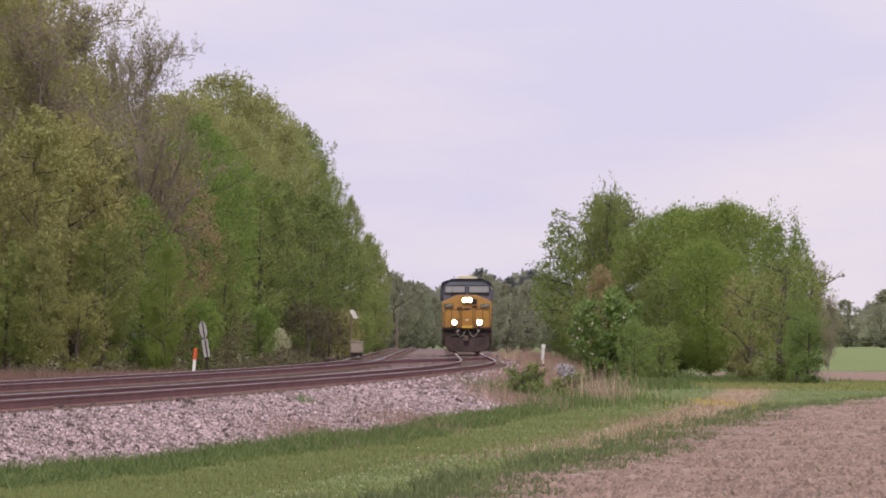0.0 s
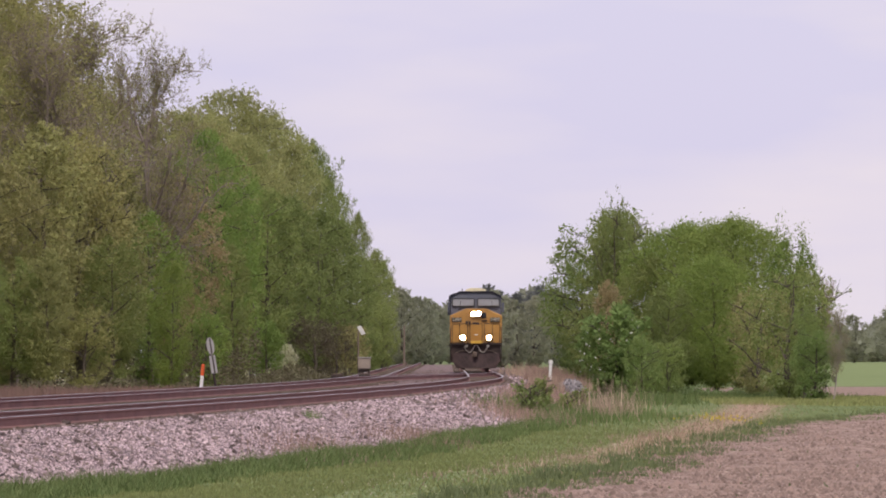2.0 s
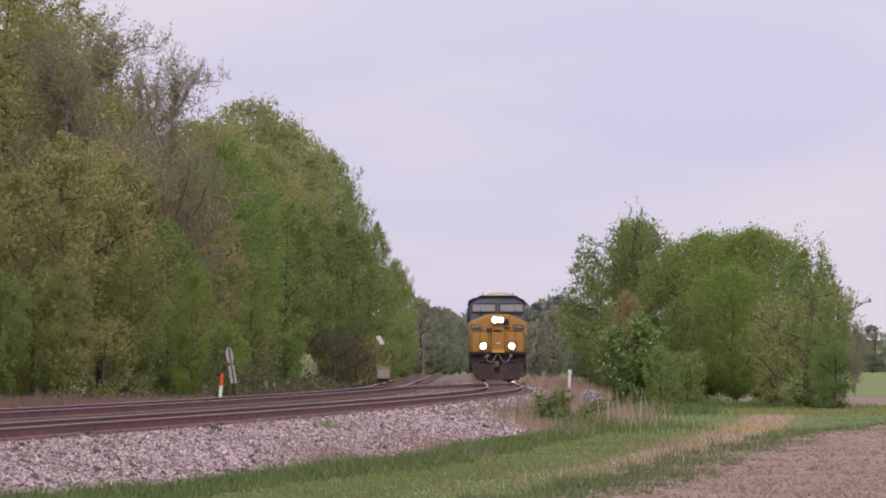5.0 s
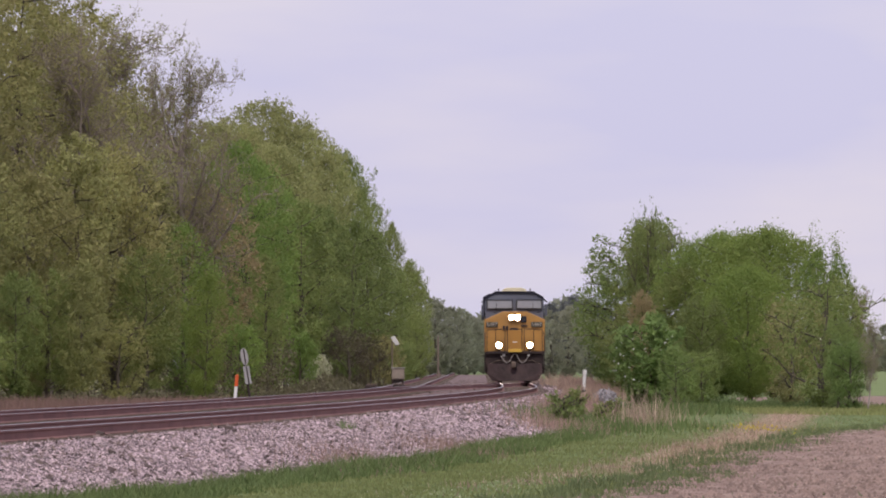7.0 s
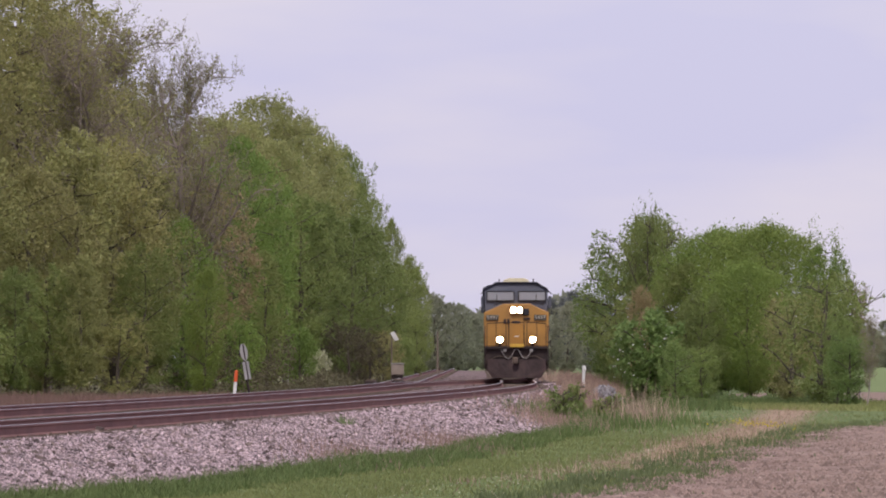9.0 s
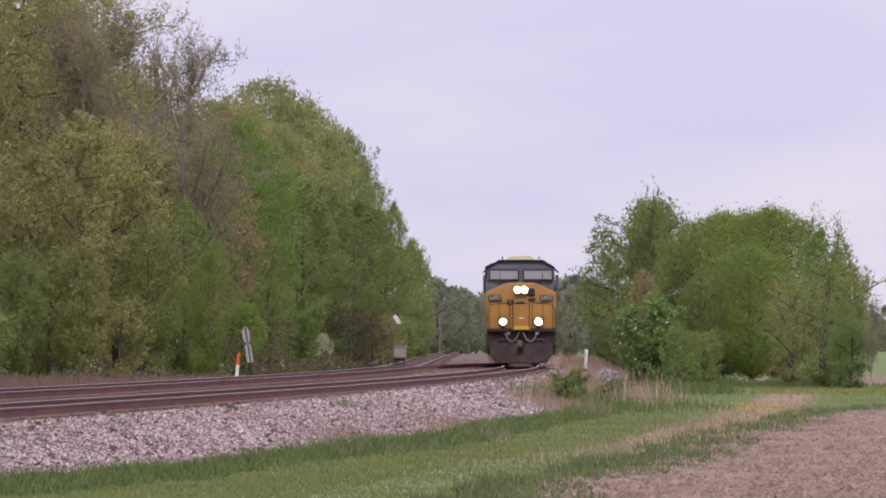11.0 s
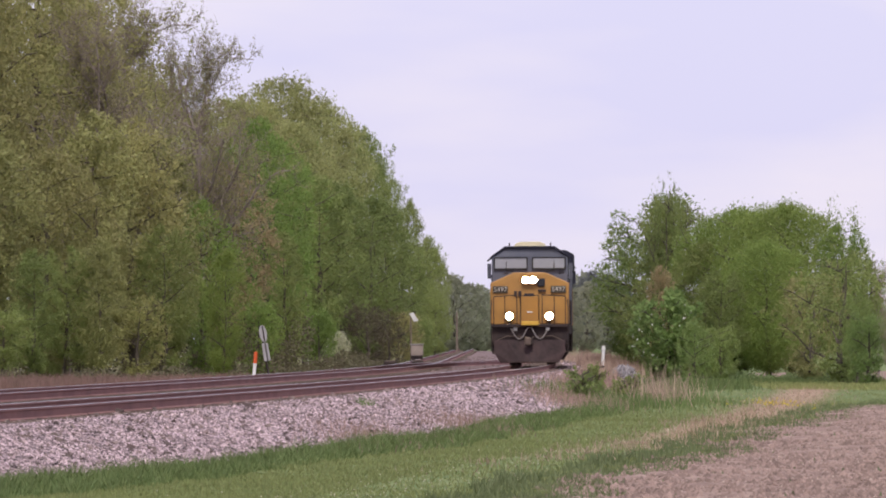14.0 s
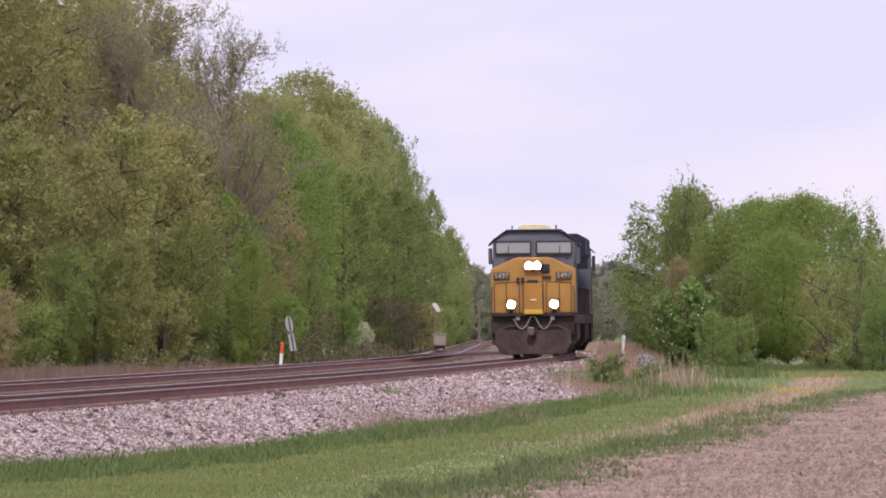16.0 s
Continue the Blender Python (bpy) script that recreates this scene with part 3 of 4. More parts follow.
# kind, x, y, height, colour, width
WOOD_FRONT = [
    ("tall_c", -23.5, 330, 19.0, "olive", 0.9), ("tall_b", -21.0, 325, 18.0, "yellow", 0.95), ("tall_a", -18.6, 336, 18.5, "yellow", 1.0),
    ("tall_c", -17.6, 352, 13.6, "yellow", 0.8), ("bare", -14.7, 343, 18.6, "olive", 0.9), ("bare", -12.6, 350, 17.2, "olive", 0.75), ("tall_a", -20.5, 372, 18.0, "olive", 1.1),
    ("tall_c", -19.6, 398, 15.4, "olive", 0.9), ("bare", -17.2, 332, 17.6, "olive", 0.8), ("tall_c", -12.6, 420, 12.6, "olive", 0.8),
    ("dome", -22, 420, 18.5, "olive", 1.0),
]
WOOD_DEEP = [
    ("dome", -15.2, 460, 14.6, "sage", 0.9), ("dome", -11.7, 500, 15.6, "sage", 0.66), ("dome", -13.9, 482, 15.0, "sage", 0.7),
    ("dome", -12.5, 492, 16.6, "sage", 0.86), ("dome", -10.4, 520, 15.8, "sage", 0.62), ("tall_b", -8.8, 545, 15.0, "mid", 0.68),
    ("tall_a", -8.6, 600, 13.8, "mid", 0.68), ("tall_b", -7.2, 640, 12.0, "mid", 0.6), ("dome", -19.6, 440, 15.2, "sage", 0.85),
    ("tall_a", -9.2, 530, 13.5, "mid", 0.8), ("tall_c", -11.5, 455, 13.0, "sage", 0.8), ("tall_c", -17.6, 430, 14.5, "yellow", 0.8),
    ("tall_a", -10.8, 470, 12.6, "sage", 0.75),
]
# the wood's edge
EDGE_TREES = [
    ("mid_b", -21.2, 318, 9.0, "olive", 1.0), ("slim", -19.4, 318, 9.5, "yellow", 1.1), ("mid_a", -23.0, 316, 8.0, "mid", 1.0),
    ("slim", -6.3, 690, 10.0, "mid", 0.8), ("mid_a", -6.4, 760, 9.6, "mid", 0.6), ("mid_a", -17.6, 322, 8.6, "yellow", 1.0),
    ("slim", -15.6, 325, 10.2, "olive", 1.0), ("mid_b", -14.4, 330, 10.2, "yellow", 0.9), ("slim", -13.6, 340, 9.6, "yellow", 1.1),
    ("mid_a", -12.3, 345, 7.2, "fresh", 0.8),
]
EDGE_TREES_FURTHER = [
    ("slim", -11.6, 362, 9.0, "brown", 1.05), ("tall_c", -10.7, 385, 11.4, "fresh", 0.8), ("mid_a", -10.9, 405, 11.2, "fresh", 0.85),
    ("slim", -9.4, 425, 9.6, "mid", 1.0), ("slim", -8.9, 450, 9.8, "mid", 1.0), ("mid_a", -7.7, 480, 9.4, "mid", 0.85),
    ("slim", -7.1, 520, 9.8, "mid", 1.0), ("mid_b", -6.6, 560, 8.6, "mid", 0.9), ("slim", -5.9, 620, 8.6, "mid", 0.9),
    ("mid_b", -16.5, 318, 5.2, "mid", 1.0), ("mid_b", -4.9, 600, 5.4, "mid", 0.9),
]
EDGE_SHRUBS = [
    ("shrub_a", -18.6, 313, 3.0, "mid", 1.0), ("mid_a", -20.6, 313, 5.4, "fresh", 0.8), ("mid_b", -13.0, 326, 6.0, "mid", 0.9),
    ("slim", -15.2, 317, 5.4, "yellow", 0.9), ("mid_a", -11.2, 338, 5.0, "fresh", 0.7), ("shrub_b", -10.2, 352, 3.0, "fresh", 0.9),
    ("slim", -9.5, 372, 6.2, "mid", 0.9), ("shrub_a", -8.6, 395, 3.2, "fresh", 0.8), ("slim", -17.4, 315, 5.0, "mid", 0.9),
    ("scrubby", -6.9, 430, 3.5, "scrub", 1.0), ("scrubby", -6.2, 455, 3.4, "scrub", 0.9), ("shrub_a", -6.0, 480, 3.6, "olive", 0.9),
    ("shrub_a", -5.4, 530, 3.4, "mid", 0.9), ("scrubby", -19.8, 310, 3.4, "brown", 0.8), ("scrubby", -14.0, 324, 3.4, "yellow", 0.9),
]
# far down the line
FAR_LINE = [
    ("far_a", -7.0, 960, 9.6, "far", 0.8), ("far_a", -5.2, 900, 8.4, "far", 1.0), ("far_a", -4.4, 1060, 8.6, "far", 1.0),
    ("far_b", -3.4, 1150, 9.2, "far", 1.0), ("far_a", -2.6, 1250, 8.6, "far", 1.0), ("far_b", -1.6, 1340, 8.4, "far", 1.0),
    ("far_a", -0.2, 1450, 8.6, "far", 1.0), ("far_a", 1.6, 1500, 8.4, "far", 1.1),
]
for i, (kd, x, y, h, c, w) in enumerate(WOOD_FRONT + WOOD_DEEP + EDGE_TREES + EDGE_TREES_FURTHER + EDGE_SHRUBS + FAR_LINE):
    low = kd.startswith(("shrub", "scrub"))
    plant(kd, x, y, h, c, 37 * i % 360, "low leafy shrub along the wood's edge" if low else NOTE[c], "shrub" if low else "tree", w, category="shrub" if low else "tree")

# the thicket beside the field
THICKET_BACK = [
    ("feather", 6.15, 362, 8.0, "leek", 1.2), ("feather", 5.7, 366, 6.3, "leek", 0.95), ("scrubby", 6.9, 358, 8.4, "mid", 0.3),
    ("feather", 7.8, 360, 7.9, "mid", 0.95), ("broad", 10.0, 352, 6.9, "fresh", 0.95), ("broad", 11.9, 348, 7.0, "fresh", 0.95),
    ("mid_b", 13.9, 344, 6.3, "fresh", 0.85), ("bare", 15.3, 344, 5.6, "brown", 0.6), ("feather", 6.2, 352, 4.4, "mid", 1.1),
    ("mid_a", 8.3, 350, 5.6, "mid", 0.95), ("mid_a", 14.7, 352, 5.0, "fresh", 0.85),
]
THICKET_FRONT = [
    ("slim", 6.3, 340, 4.5, "brown", 0.75), ("broad", 10.6, 336, 5.4, "fresh", 0.8), ("mid_b", 8.7, 334, 4.4, "mid", 1.0), ("shrub_a", 8.5, 329, 2.3, "leek", 0.85),
    ("scrubby", 12.3, 306, 4.9, "mid", 0.95), ("scrubby", 11.5, 314, 4.2, "olive", 0.9), ("mid_b", 12.7, 304, 3.4, "mid", 0.7),
    ("shrub_a", 13.0, 302, 2.7, "leek", 0.85), ("bare", 13.6, 300, 3.9, "yellow", 0.6),
]
for i, (kd, x, y, h, c, w) in enumerate(THICKET_BACK + THICKET_FRONT):
    plant(kd, x, y, h, c, 53 * i % 360, NOTE[c].replace("tall ", "").replace("at the wood's edge", "in the thicket by the field"), "tree", w, "thicket trees by the field")
plant("round_shrub", 6.05, 312, 3.25, "leek", 20, "round green shrub dotted with small white blossoms", "shrub", 0.95, "thicket shrubs by the field", "shrub")
plant("shrub_b", 7.0, 308, 2.2, "leek", 200, "small leafy green shrub at the thicket's foot", "shrub", 0.8, "thicket shrubs by the field", "shrub")
plant("shrub_b", -7.9, 405, 1.9, "pale", 33, "pale silvery young shrub at the wood's edge", "shrub", 0.8, "pale shrubs by the wood", "shrub")
plant("shrub_b", -8.5, 412, 1.5, "pale", 130, "pale silvery young shrub at the wood's edge", "shrub", 0.8, "pale shrubs by the wood", "shrub")
plant("weed_bush", 2.7, 250, 1.1, "mid", 90, "small green weed bush on the embankment", "shrub", 0.75, "weed bushes on the bank", "shrub")
plant("weed_bush", 2.2, 232, 1.0, "mid", 10, "small green weed bush on the embankment", "shrub", 0.85, "weed bushes on the bank", "shrub")
plant("weed_bush", 3.3, 240, 0.7, "mid", 70, "small green weed bush on the embankment", "shrub", 0.85, "weed bushes on the bank", "shrub")
plant("weed_bush", 3.8, 254, 0.8, "mid", 140, "small green weed bush on the embankment", "shrub", 0.9, "weed bushes on the bank", "shrub")

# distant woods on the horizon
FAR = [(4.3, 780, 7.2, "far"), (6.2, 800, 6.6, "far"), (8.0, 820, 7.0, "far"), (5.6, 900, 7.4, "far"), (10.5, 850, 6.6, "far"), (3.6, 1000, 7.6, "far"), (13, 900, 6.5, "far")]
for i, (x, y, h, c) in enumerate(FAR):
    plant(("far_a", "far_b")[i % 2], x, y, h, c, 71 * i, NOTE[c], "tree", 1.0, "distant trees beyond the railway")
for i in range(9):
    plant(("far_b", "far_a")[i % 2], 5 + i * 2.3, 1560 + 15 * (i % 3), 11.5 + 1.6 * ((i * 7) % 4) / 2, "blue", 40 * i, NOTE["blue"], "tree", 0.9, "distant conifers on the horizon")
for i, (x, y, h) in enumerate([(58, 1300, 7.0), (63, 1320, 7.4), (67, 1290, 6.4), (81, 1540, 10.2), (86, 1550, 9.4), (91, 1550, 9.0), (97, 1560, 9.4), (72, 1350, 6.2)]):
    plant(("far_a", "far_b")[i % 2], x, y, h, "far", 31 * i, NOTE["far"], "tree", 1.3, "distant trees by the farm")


def far_wood(name, x0, x1, y, h, count, seed):
    """A far belt of woodland as one mass of leaf sprays."""
    r = np.random.default_rng(seed)
    x = r.uniform(x0, x1, count)
    hh = h * (0.72 + 0.25 * np.sin(x * 0.09) * np.sin(x * 0.037 + 1) + 0.16 * np.sin(x * 0.31 + 2))
    pts = np.c_[x, y + r.normal(0, 12, count), hh * r.random(count) ** 0.6]
    # the belt's haze comes only from its pale leaf colour
    tagged(new(name, leaves_mesh(name, pts, 0.9, LEAF["far"], r)), "far belt of green woodland along the horizon, haze painted into its leaf colour", "woodland", kind="stuff")


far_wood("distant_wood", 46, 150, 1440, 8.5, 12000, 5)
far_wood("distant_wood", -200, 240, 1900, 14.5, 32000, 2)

# ---------------------------------------------------------------- the locomotive: front at y = 0, rear at +y, rail top at z = 0
LENGTH = 22.3


def make_locomotive(label, lamp_mat):
    loco = thing("locomotive", label, "locomotive", group="coupled locomotives")

    def P(name, bm, mat, label="", parent=None, sm=False):
        return part(name, bm, mat, parent or loco, label, smooth=sm)

    # frame and walkway
    P("underframe", box(B(), -1.5, 1.5, 0.75, 21.6, 1.22, 1.58, 0.03), BLACK, "grimy black underframe")
    P("front_platform", box(B(), -1.52, 1.52, 0.45, 2.2, 1.50, 1.62, 0.02), BLACK)
    # nose
    bm = prism(B(), [(-1.56, 1.62), (1.56, 1.62), (1.56, 3.26), (0.62, 3.68), (-0.62, 3.68), (-1.56, 3.26)], "y", 1.0, 2.6, 0.05)
    for v in bm.verts:
        if v.co.y < 1.3 and v.co.z > 2.4:
            v.co.y += (v.co.z - 2.4) * 0.16
    nose = P("nose", bm, YELLOW, "faded yellow wide nose")
    P("nose_door", prism(B(), [(-0.34, 1.72), (0.34, 1.72), (0.34, 2.72), (-0.34, 2.72)], "y", 0.96, 1.02, 0.015), YELLOW, "yellow nose door", nose)
    for x in (-0.37, 0.37):
        P("door_seam", box(B(), x - 0.015, x + 0.015, 0.955, 1.02, 1.66, 2.76), BLACK, "", nose)
    P("door_seam", box(B(), -0.37, 0.37, 0.965, 1.02, 2.75, 2.78), BLACK, "", nose)
    P("latch", box(B(), -0.1, 0.12, 0.93, 0.99, 2.08, 2.13, 0.01), WHITE, "pale door latch", nose)
    P("door_window", box(B(), 0.31, 0.62, 1.06, 1.16, 3.1, 3.43, 0.05), DARKGLASS, "dark square nose window", nose)
    P("vent", box(B(), 0.33, 0.66, 1.03, 1.12, 2.90, 3.00, 0.02), BLACK, "", nose)
    for x in (-0.62, -0.45):
        P("plate", box(B(), x, x + 0.13, 1.02, 1.09, 2.72, 2.94, 0.02), BLACK, "", nose)
    P("bell_cover", tube(B(), (-0.05, 0.99, 2.62), (-0.05, 1.08, 2.62), 0.13, 0.13, 14), BLACK, "", nose)
    P("emblem", prism(B(), [(-0.20, 2.66), (0.16, 2.66), (0.20, 2.74), (0.16, 2.84), (-0.20, 2.84), (-0.24, 2.74)], "y", 0.985, 1.03), NAVY, "plain dark blue emblem", nose)
    # cab
    wall = [(-1.52, 1.62), (1.52, 1.62), (1.52, 4.30), (0.98, 4.66), (-0.98, 4.66), (-1.52, 4.30)]
    bm = prism(B(), wall, "y", 2.2, 5.1, 0.04)
    for v in bm.verts:
        if v.co.y < 3 and v.co.z > 3.4:
            v.co.y += (v.co.z - 3.4) * 0.22
    cab = P("cab", bm, CABGREY, "blue-grey cab with flat windshield")
    P("cab_roof", prism(B(), [(-1.56, 4.28), (-1.0, 4.66), (1.0, 4.66), (1.56, 4.28), (1.56, 4.33), (1.0, 4.73), (-1.0, 4.73), (-1.56, 4.33)], "y", 2.35, 5.2), NAVY, "dark blue cab roof", cab)
    for sx in (-1, 1):
        a, c = sorted((sx * 0.12, sx * 1.40))
        w = P("windshield", box(B(), a, c, 2.30, 2.40, 3.83, 4.27, 0.05), GLASS, "pale reflecting windshield", cab)
        fr = B()
        for (u0, u1, v0, v1) in ((a - 0.03, c + 0.03, 3.80, 3.828), (a - 0.03, c + 0.03, 4.272, 4.30), (a - 0.03, a - 0.002, 3.828, 4.272), (c + 0.002, c + 0.03, 3.828, 4.272)):
            box(fr, u0, u1, 2.26, 2.38, v0, v1, 0.012)
        P("window_frame", fr, RUBBER, "black window rubber", w)
        x = sx * 0.95
        P("wiper", pipe(B(), [(x - 0.35 * sx, 2.22, 3.70), (x, 2.24, 3.78), (x + 0.02, 2.26, 4.12)], 0.014), RUBBER, "", cab)
    for x in (-1.07, 1.15):
        P("grab_iron", pipe(B(), [(x, 2.24, 3.62), (x + 0.2, 2.2, 3.66)], 0.02), BLACK, "", cab)
    for sx in (-1, 1):
        P("side_window", box(B(), *sorted((sx * 1.50, sx * 1.535)), 3.1, 4.5, 3.35, 3.95, 0.01), DARKGLASS, "dark side window", cab)
        P("sunshade", prism(B(), [(sx * 1.5, 4.30), (sx * 1.70, 4.14), (sx * 1.72, 4.18), (sx * 1.52, 4.36)], "y", 3.0, 4.6), NAVY, "", cab)
        P("mirror", box(B(), *sorted((sx * 1.55, sx * 1.70)), 2.95, 3.0, 3.45, 4.05, 0.012), CABGREY, "grey wind deflector", cab)
        P("cab_door", box(B(), *sorted((sx * 1.50, sx * 1.54)), 2.3, 2.95, 1.7, 3.6, 0.01), NAVY, "", cab)
    P("air_conditioner", prism(B(), [(-0.66, 4.70), (0.66, 4.70), (0.58, 4.84), (0.36, 4.92), (-0.36, 4.92), (-0.58, 4.84)], "y", 3.1, 4.7, 0.02), ROOFUNIT, "pale yellowish rounded roof unit", cab)
    for x in (-0.82, 0.82):
        P("aerial", tube(B(), (x, 3.2, 4.68), (x, 3.2, 4.88), 0.018, 0.03, 8), BLACK, "", cab)
    # lights
    hl = P("headlight", box(B(), -0.33, 0.33, 1.0, 1.18, 3.22, 3.52, 0.05), BLACK, "headlight housing with two lit lamps", nose)
    for x in (-0.15, 0.15):
        P("lamp", tube(B(), (x, 0.965, 3.37), (x, 1.02, 3.37), 0.135, 0.135, 20), lamp_mat, "round headlight", hl)
        P("bezel", ring(B(), x, 0.93, 1.03, 3.37, 0.136, 0.15), BLACK, "", hl)
    for x in (-0.80, 0.78):
        d = P("ditch_light", box(B(), x - 0.16, x + 0.16, 0.62, 0.86, 1.78, 2.10, 0.04), BLACK, "ditch light with lit lamp")
        P("lamp", tube(B(), (x, 0.58, 1.94), (x, 0.64, 1.94), 0.14, 0.14, 20), lamp_mat, "round ditch light", d)
        P("bezel", ring(B(), x, 0.55, 0.65, 1.94, 0.141, 0.16), BLACK, "", d)
        P("bracket", tube(B(), (x, 0.75, 1.58), (x, 0.75, 1.80), 0.05, 0.05, 8), BLACK, "", d)
    # number boards
    for x in (-1.16, 1.14):
        nb = P("number_board", box(B(), x - 0.30, x + 0.30, 1.04, 1.12, 2.86, 3.14, 0.02), BOARD, "black number board with pale digits", nose)
        cu = bpy.data.curves.new("digits", "FONT")
        cu.body, cu.size, cu.align_x, cu.align_y, cu.extrude = "5497", 0.27, "CENTER", "CENTER", 0.004
        tmp = new("digits_text", cu)
        me = bpy.data.meshes.new_from_object(tmp.evaluated_get(bpy.context.evaluated_depsgraph_get()))
        bpy.data.objects.remove(tmp)
        me.materials.clear()
        me.materials.append(DIGIT)
        dg = new("digits", me)
        dg.parent = nb
        dg.matrix_basis = pose(x, 1.03, 3.0, 90, 0, 0)
        dg["label"] = "white road number digits"
    # handrails across the nose and at the steps
    for sx in (-1, 1):
        P("handrail", pipe(B(), [(sx * 1.42, 0.62, 1.6), (sx * 1.42, 0.62, 2.72), (sx * 0.5, 0.62, 2.78), (sx * 0.5, 0.62, 1.6)], 0.02), BLACK, "thin dark front handrail")
        P("handrail", pipe(B(), [(sx * 0.98, 0.62, 1.6), (sx * 0.98, 0.62, 2.75)], 0.018), BLACK)
        P("corner_rail", pipe(B(), [(sx * 1.53, 0.7, 0.55), (sx * 1.53, 0.66, 2.3), (sx * 1.50, 1.1, 2.6)], 0.02), BLACK)
        st = P("step_well", prism(B(), [(0.85, 0.45), (1.45, 0.45), (1.45, 1.5), (0.75, 1.5)], "x", *sorted((sx * 1.15, sx * 1.5)), 0.02), BLACK, "step well beside the plow")
        for z in (0.5, 0.82, 1.14):
            P("step", box(B(), *sorted((sx * 1.15, sx * 1.52)), 0.72, 0.95, z, z + 0.035), STEEL, "", st)
    P("walk_plate", box(B(), -0.32, 0.36, 0.28, 0.8, 1.58, 1.74, 0.02), YELLOW_CLEAN, "bright yellow step plate")
    # pilot, coupler, hoses, plow
    P("pilot", prism(B(), [(-1.5, 1.5), (1.5, 1.5), (1.5, 0.95), (1.38, 0.75), (-1.38, 0.75), (-1.5, 0.95)], "y", 0.62, 0.8, 0.02), BLACK, "black pilot plate")
    bm = prism(B(), [(-1.38, 1.0), (1.38, 1.0), (1.42, 0.52), (1.18, 0.12), (-1.18, 0.12), (-1.42, 0.52)], "y", 0.45, 0.6)
    bmesh.ops.subdivide_edges(bm, edges=[e for e in bm.edges if abs(e.verts[0].co.x - e.verts[1].co.x) > 1.5], cuts=5)
    for v in bm.verts:
        v.co.y -= 0.42 * max(0.0, 1 - abs(v.co.x) / 1.2) * (1.05 - v.co.z) + 0.18 * (1 - v.co.z)
    plow = P("snow_plow", bm, PLOW, "dusty black snow plow")
    P("plow_edge", box(B(), -1.15, 1.15, 0.32, 0.44, 0.09, 0.16, 0.01), STEEL, "", plow)
    cp = P("coupler", box(B(), -0.13, 0.13, -0.05, 0.8, 0.80, 1.08, 0.05), BLACK, "knuckle coupler")
    P("knuckle", box(B(), -0.20, 0.06, -0.18, 0.1, 0.78, 1.10, 0.07), STEEL, "", cp)
    for x, s in ((-0.36, -1), (0.36, 1)):
        pts = []
        for i in range(13):
            u = i / 12
            pts.append((x + s * (0.36 - 0.72 * u) * 1.0, 0.5 - 0.12 * math.sin(math.pi * u), 1.42 - 0.42 * math.sin(math.pi * min(1, u * 1.12)) + 0.08 * u))
        P("hose", pipe(B(), pts, 0.026, 8), HOSE, "pale grey sagging cable", sm=True)
        P("socket", box(B(), x + s * 0.28, x + s * 0.28 + 0.15, 0.5, 0.64, 1.36, 1.52, 0.02), GALV)
        for k in (0.16, 0.25, 0.34):
            P("air_hose", pipe(B(), [(s * (k + 0.05), 0.56, 1.0), (s * (k + 0.08), 0.34, 0.75), (s * (k + 0.02), 0.26, 0.52)], 0.022), RUBBER)
        P("cut_lever", pipe(B(), [(s * 0.12, 0.55, 1.12), (s * 0.9, 0.55, 1.16), (s * 1.3, 0.5, 0.98)], 0.018), STEEL)
        P("cover_plate", tube(B(), (s * 0.86, 0.52, 0.78), (s * 0.86, 0.62, 0.78), 0.14, 0.14, 12), BLACK)
    # long hood, radiator wings, dynamic brake housing
    hood = P("long_hood", prism(B(), [(-1.0, 1.58), (1.0, 1.58), (1.0, 4.2), (0.8, 4.45), (-0.8, 4.45), (-1.0, 4.2)], "y", 5.1, 21.2, 0.03), NAVY, "dark blue long hood")
    P("inverter_cabinet", box(B(), 0.98, 1.5, 5.15, 7.6, 1.6, 3.6, 0.03), NAVY, "", hood)
    P("blower_housing", prism(B(), [(-1.45, 3.5), (1.45, 3.5), (1.45, 4.3), (1.1, 4.6), (-1.1, 4.6), (-1.45, 4.3)], "y", 6.0, 9.2, 0.03), NAVY, "", hood)
    P("radiator", prism(B(), [(-1.0, 3.4), (1.0, 3.4), (1.62, 3.9), (1.62, 4.55), (1.3, 4.72), (-1.3, 4.72), (-1.62, 4.55), (-1.62, 3.9)], "y", 16.8, 21.0, 0.03), NAVY, "overhanging radiator wings", hood)
    for k in range(9):
        P("hood_door", box(B(), 0.99, 1.03, 7.9 + k * 0.95, 8.75 + k * 0.95, 1.75, 3.3, 0.01), NAVY, "", hood)
    P("exhaust_stack", box(B(), -0.35, 0.35, 12.2, 13.2, 4.4, 4.72, 0.03), BLACK, "", hood)
    for sx in (-1, 1):
        P("walkway_rail", pipe(B(), [(sx * 1.46, 5.3, 2.62), (sx * 1.46, 21.2, 2.62)], 0.02), BLACK)
        for k in range(9):
            P("stanchion", tube(B(), (sx * 1.46, 5.3 + k * 1.98, 1.55), (sx * 1.46, 5.3 + k * 1.98, 2.62), 0.018, 0.018, 6), BLACK)
    P("fuel_tank", prism(B(), [(-1.45, 1.2), (1.45, 1.2), (1.45, 0.65), (1.15, 0.3), (-1.15, 0.3), (-1.45, 0.65)], "y", 8.0, 14.0, 0.04), BLACK, "black fuel tank")
    P("rear_plate", box(B(), -1.5, 1.5, 21.2, 21.6, 0.5, 1.6, 0.03), BLACK)
    P("rear_coupler", box(B(), -0.14, 0.14, 21.5, 22.3, 0.8, 1.08, 0.04), STEEL)
    # trucks and wheelsets
    sets = []
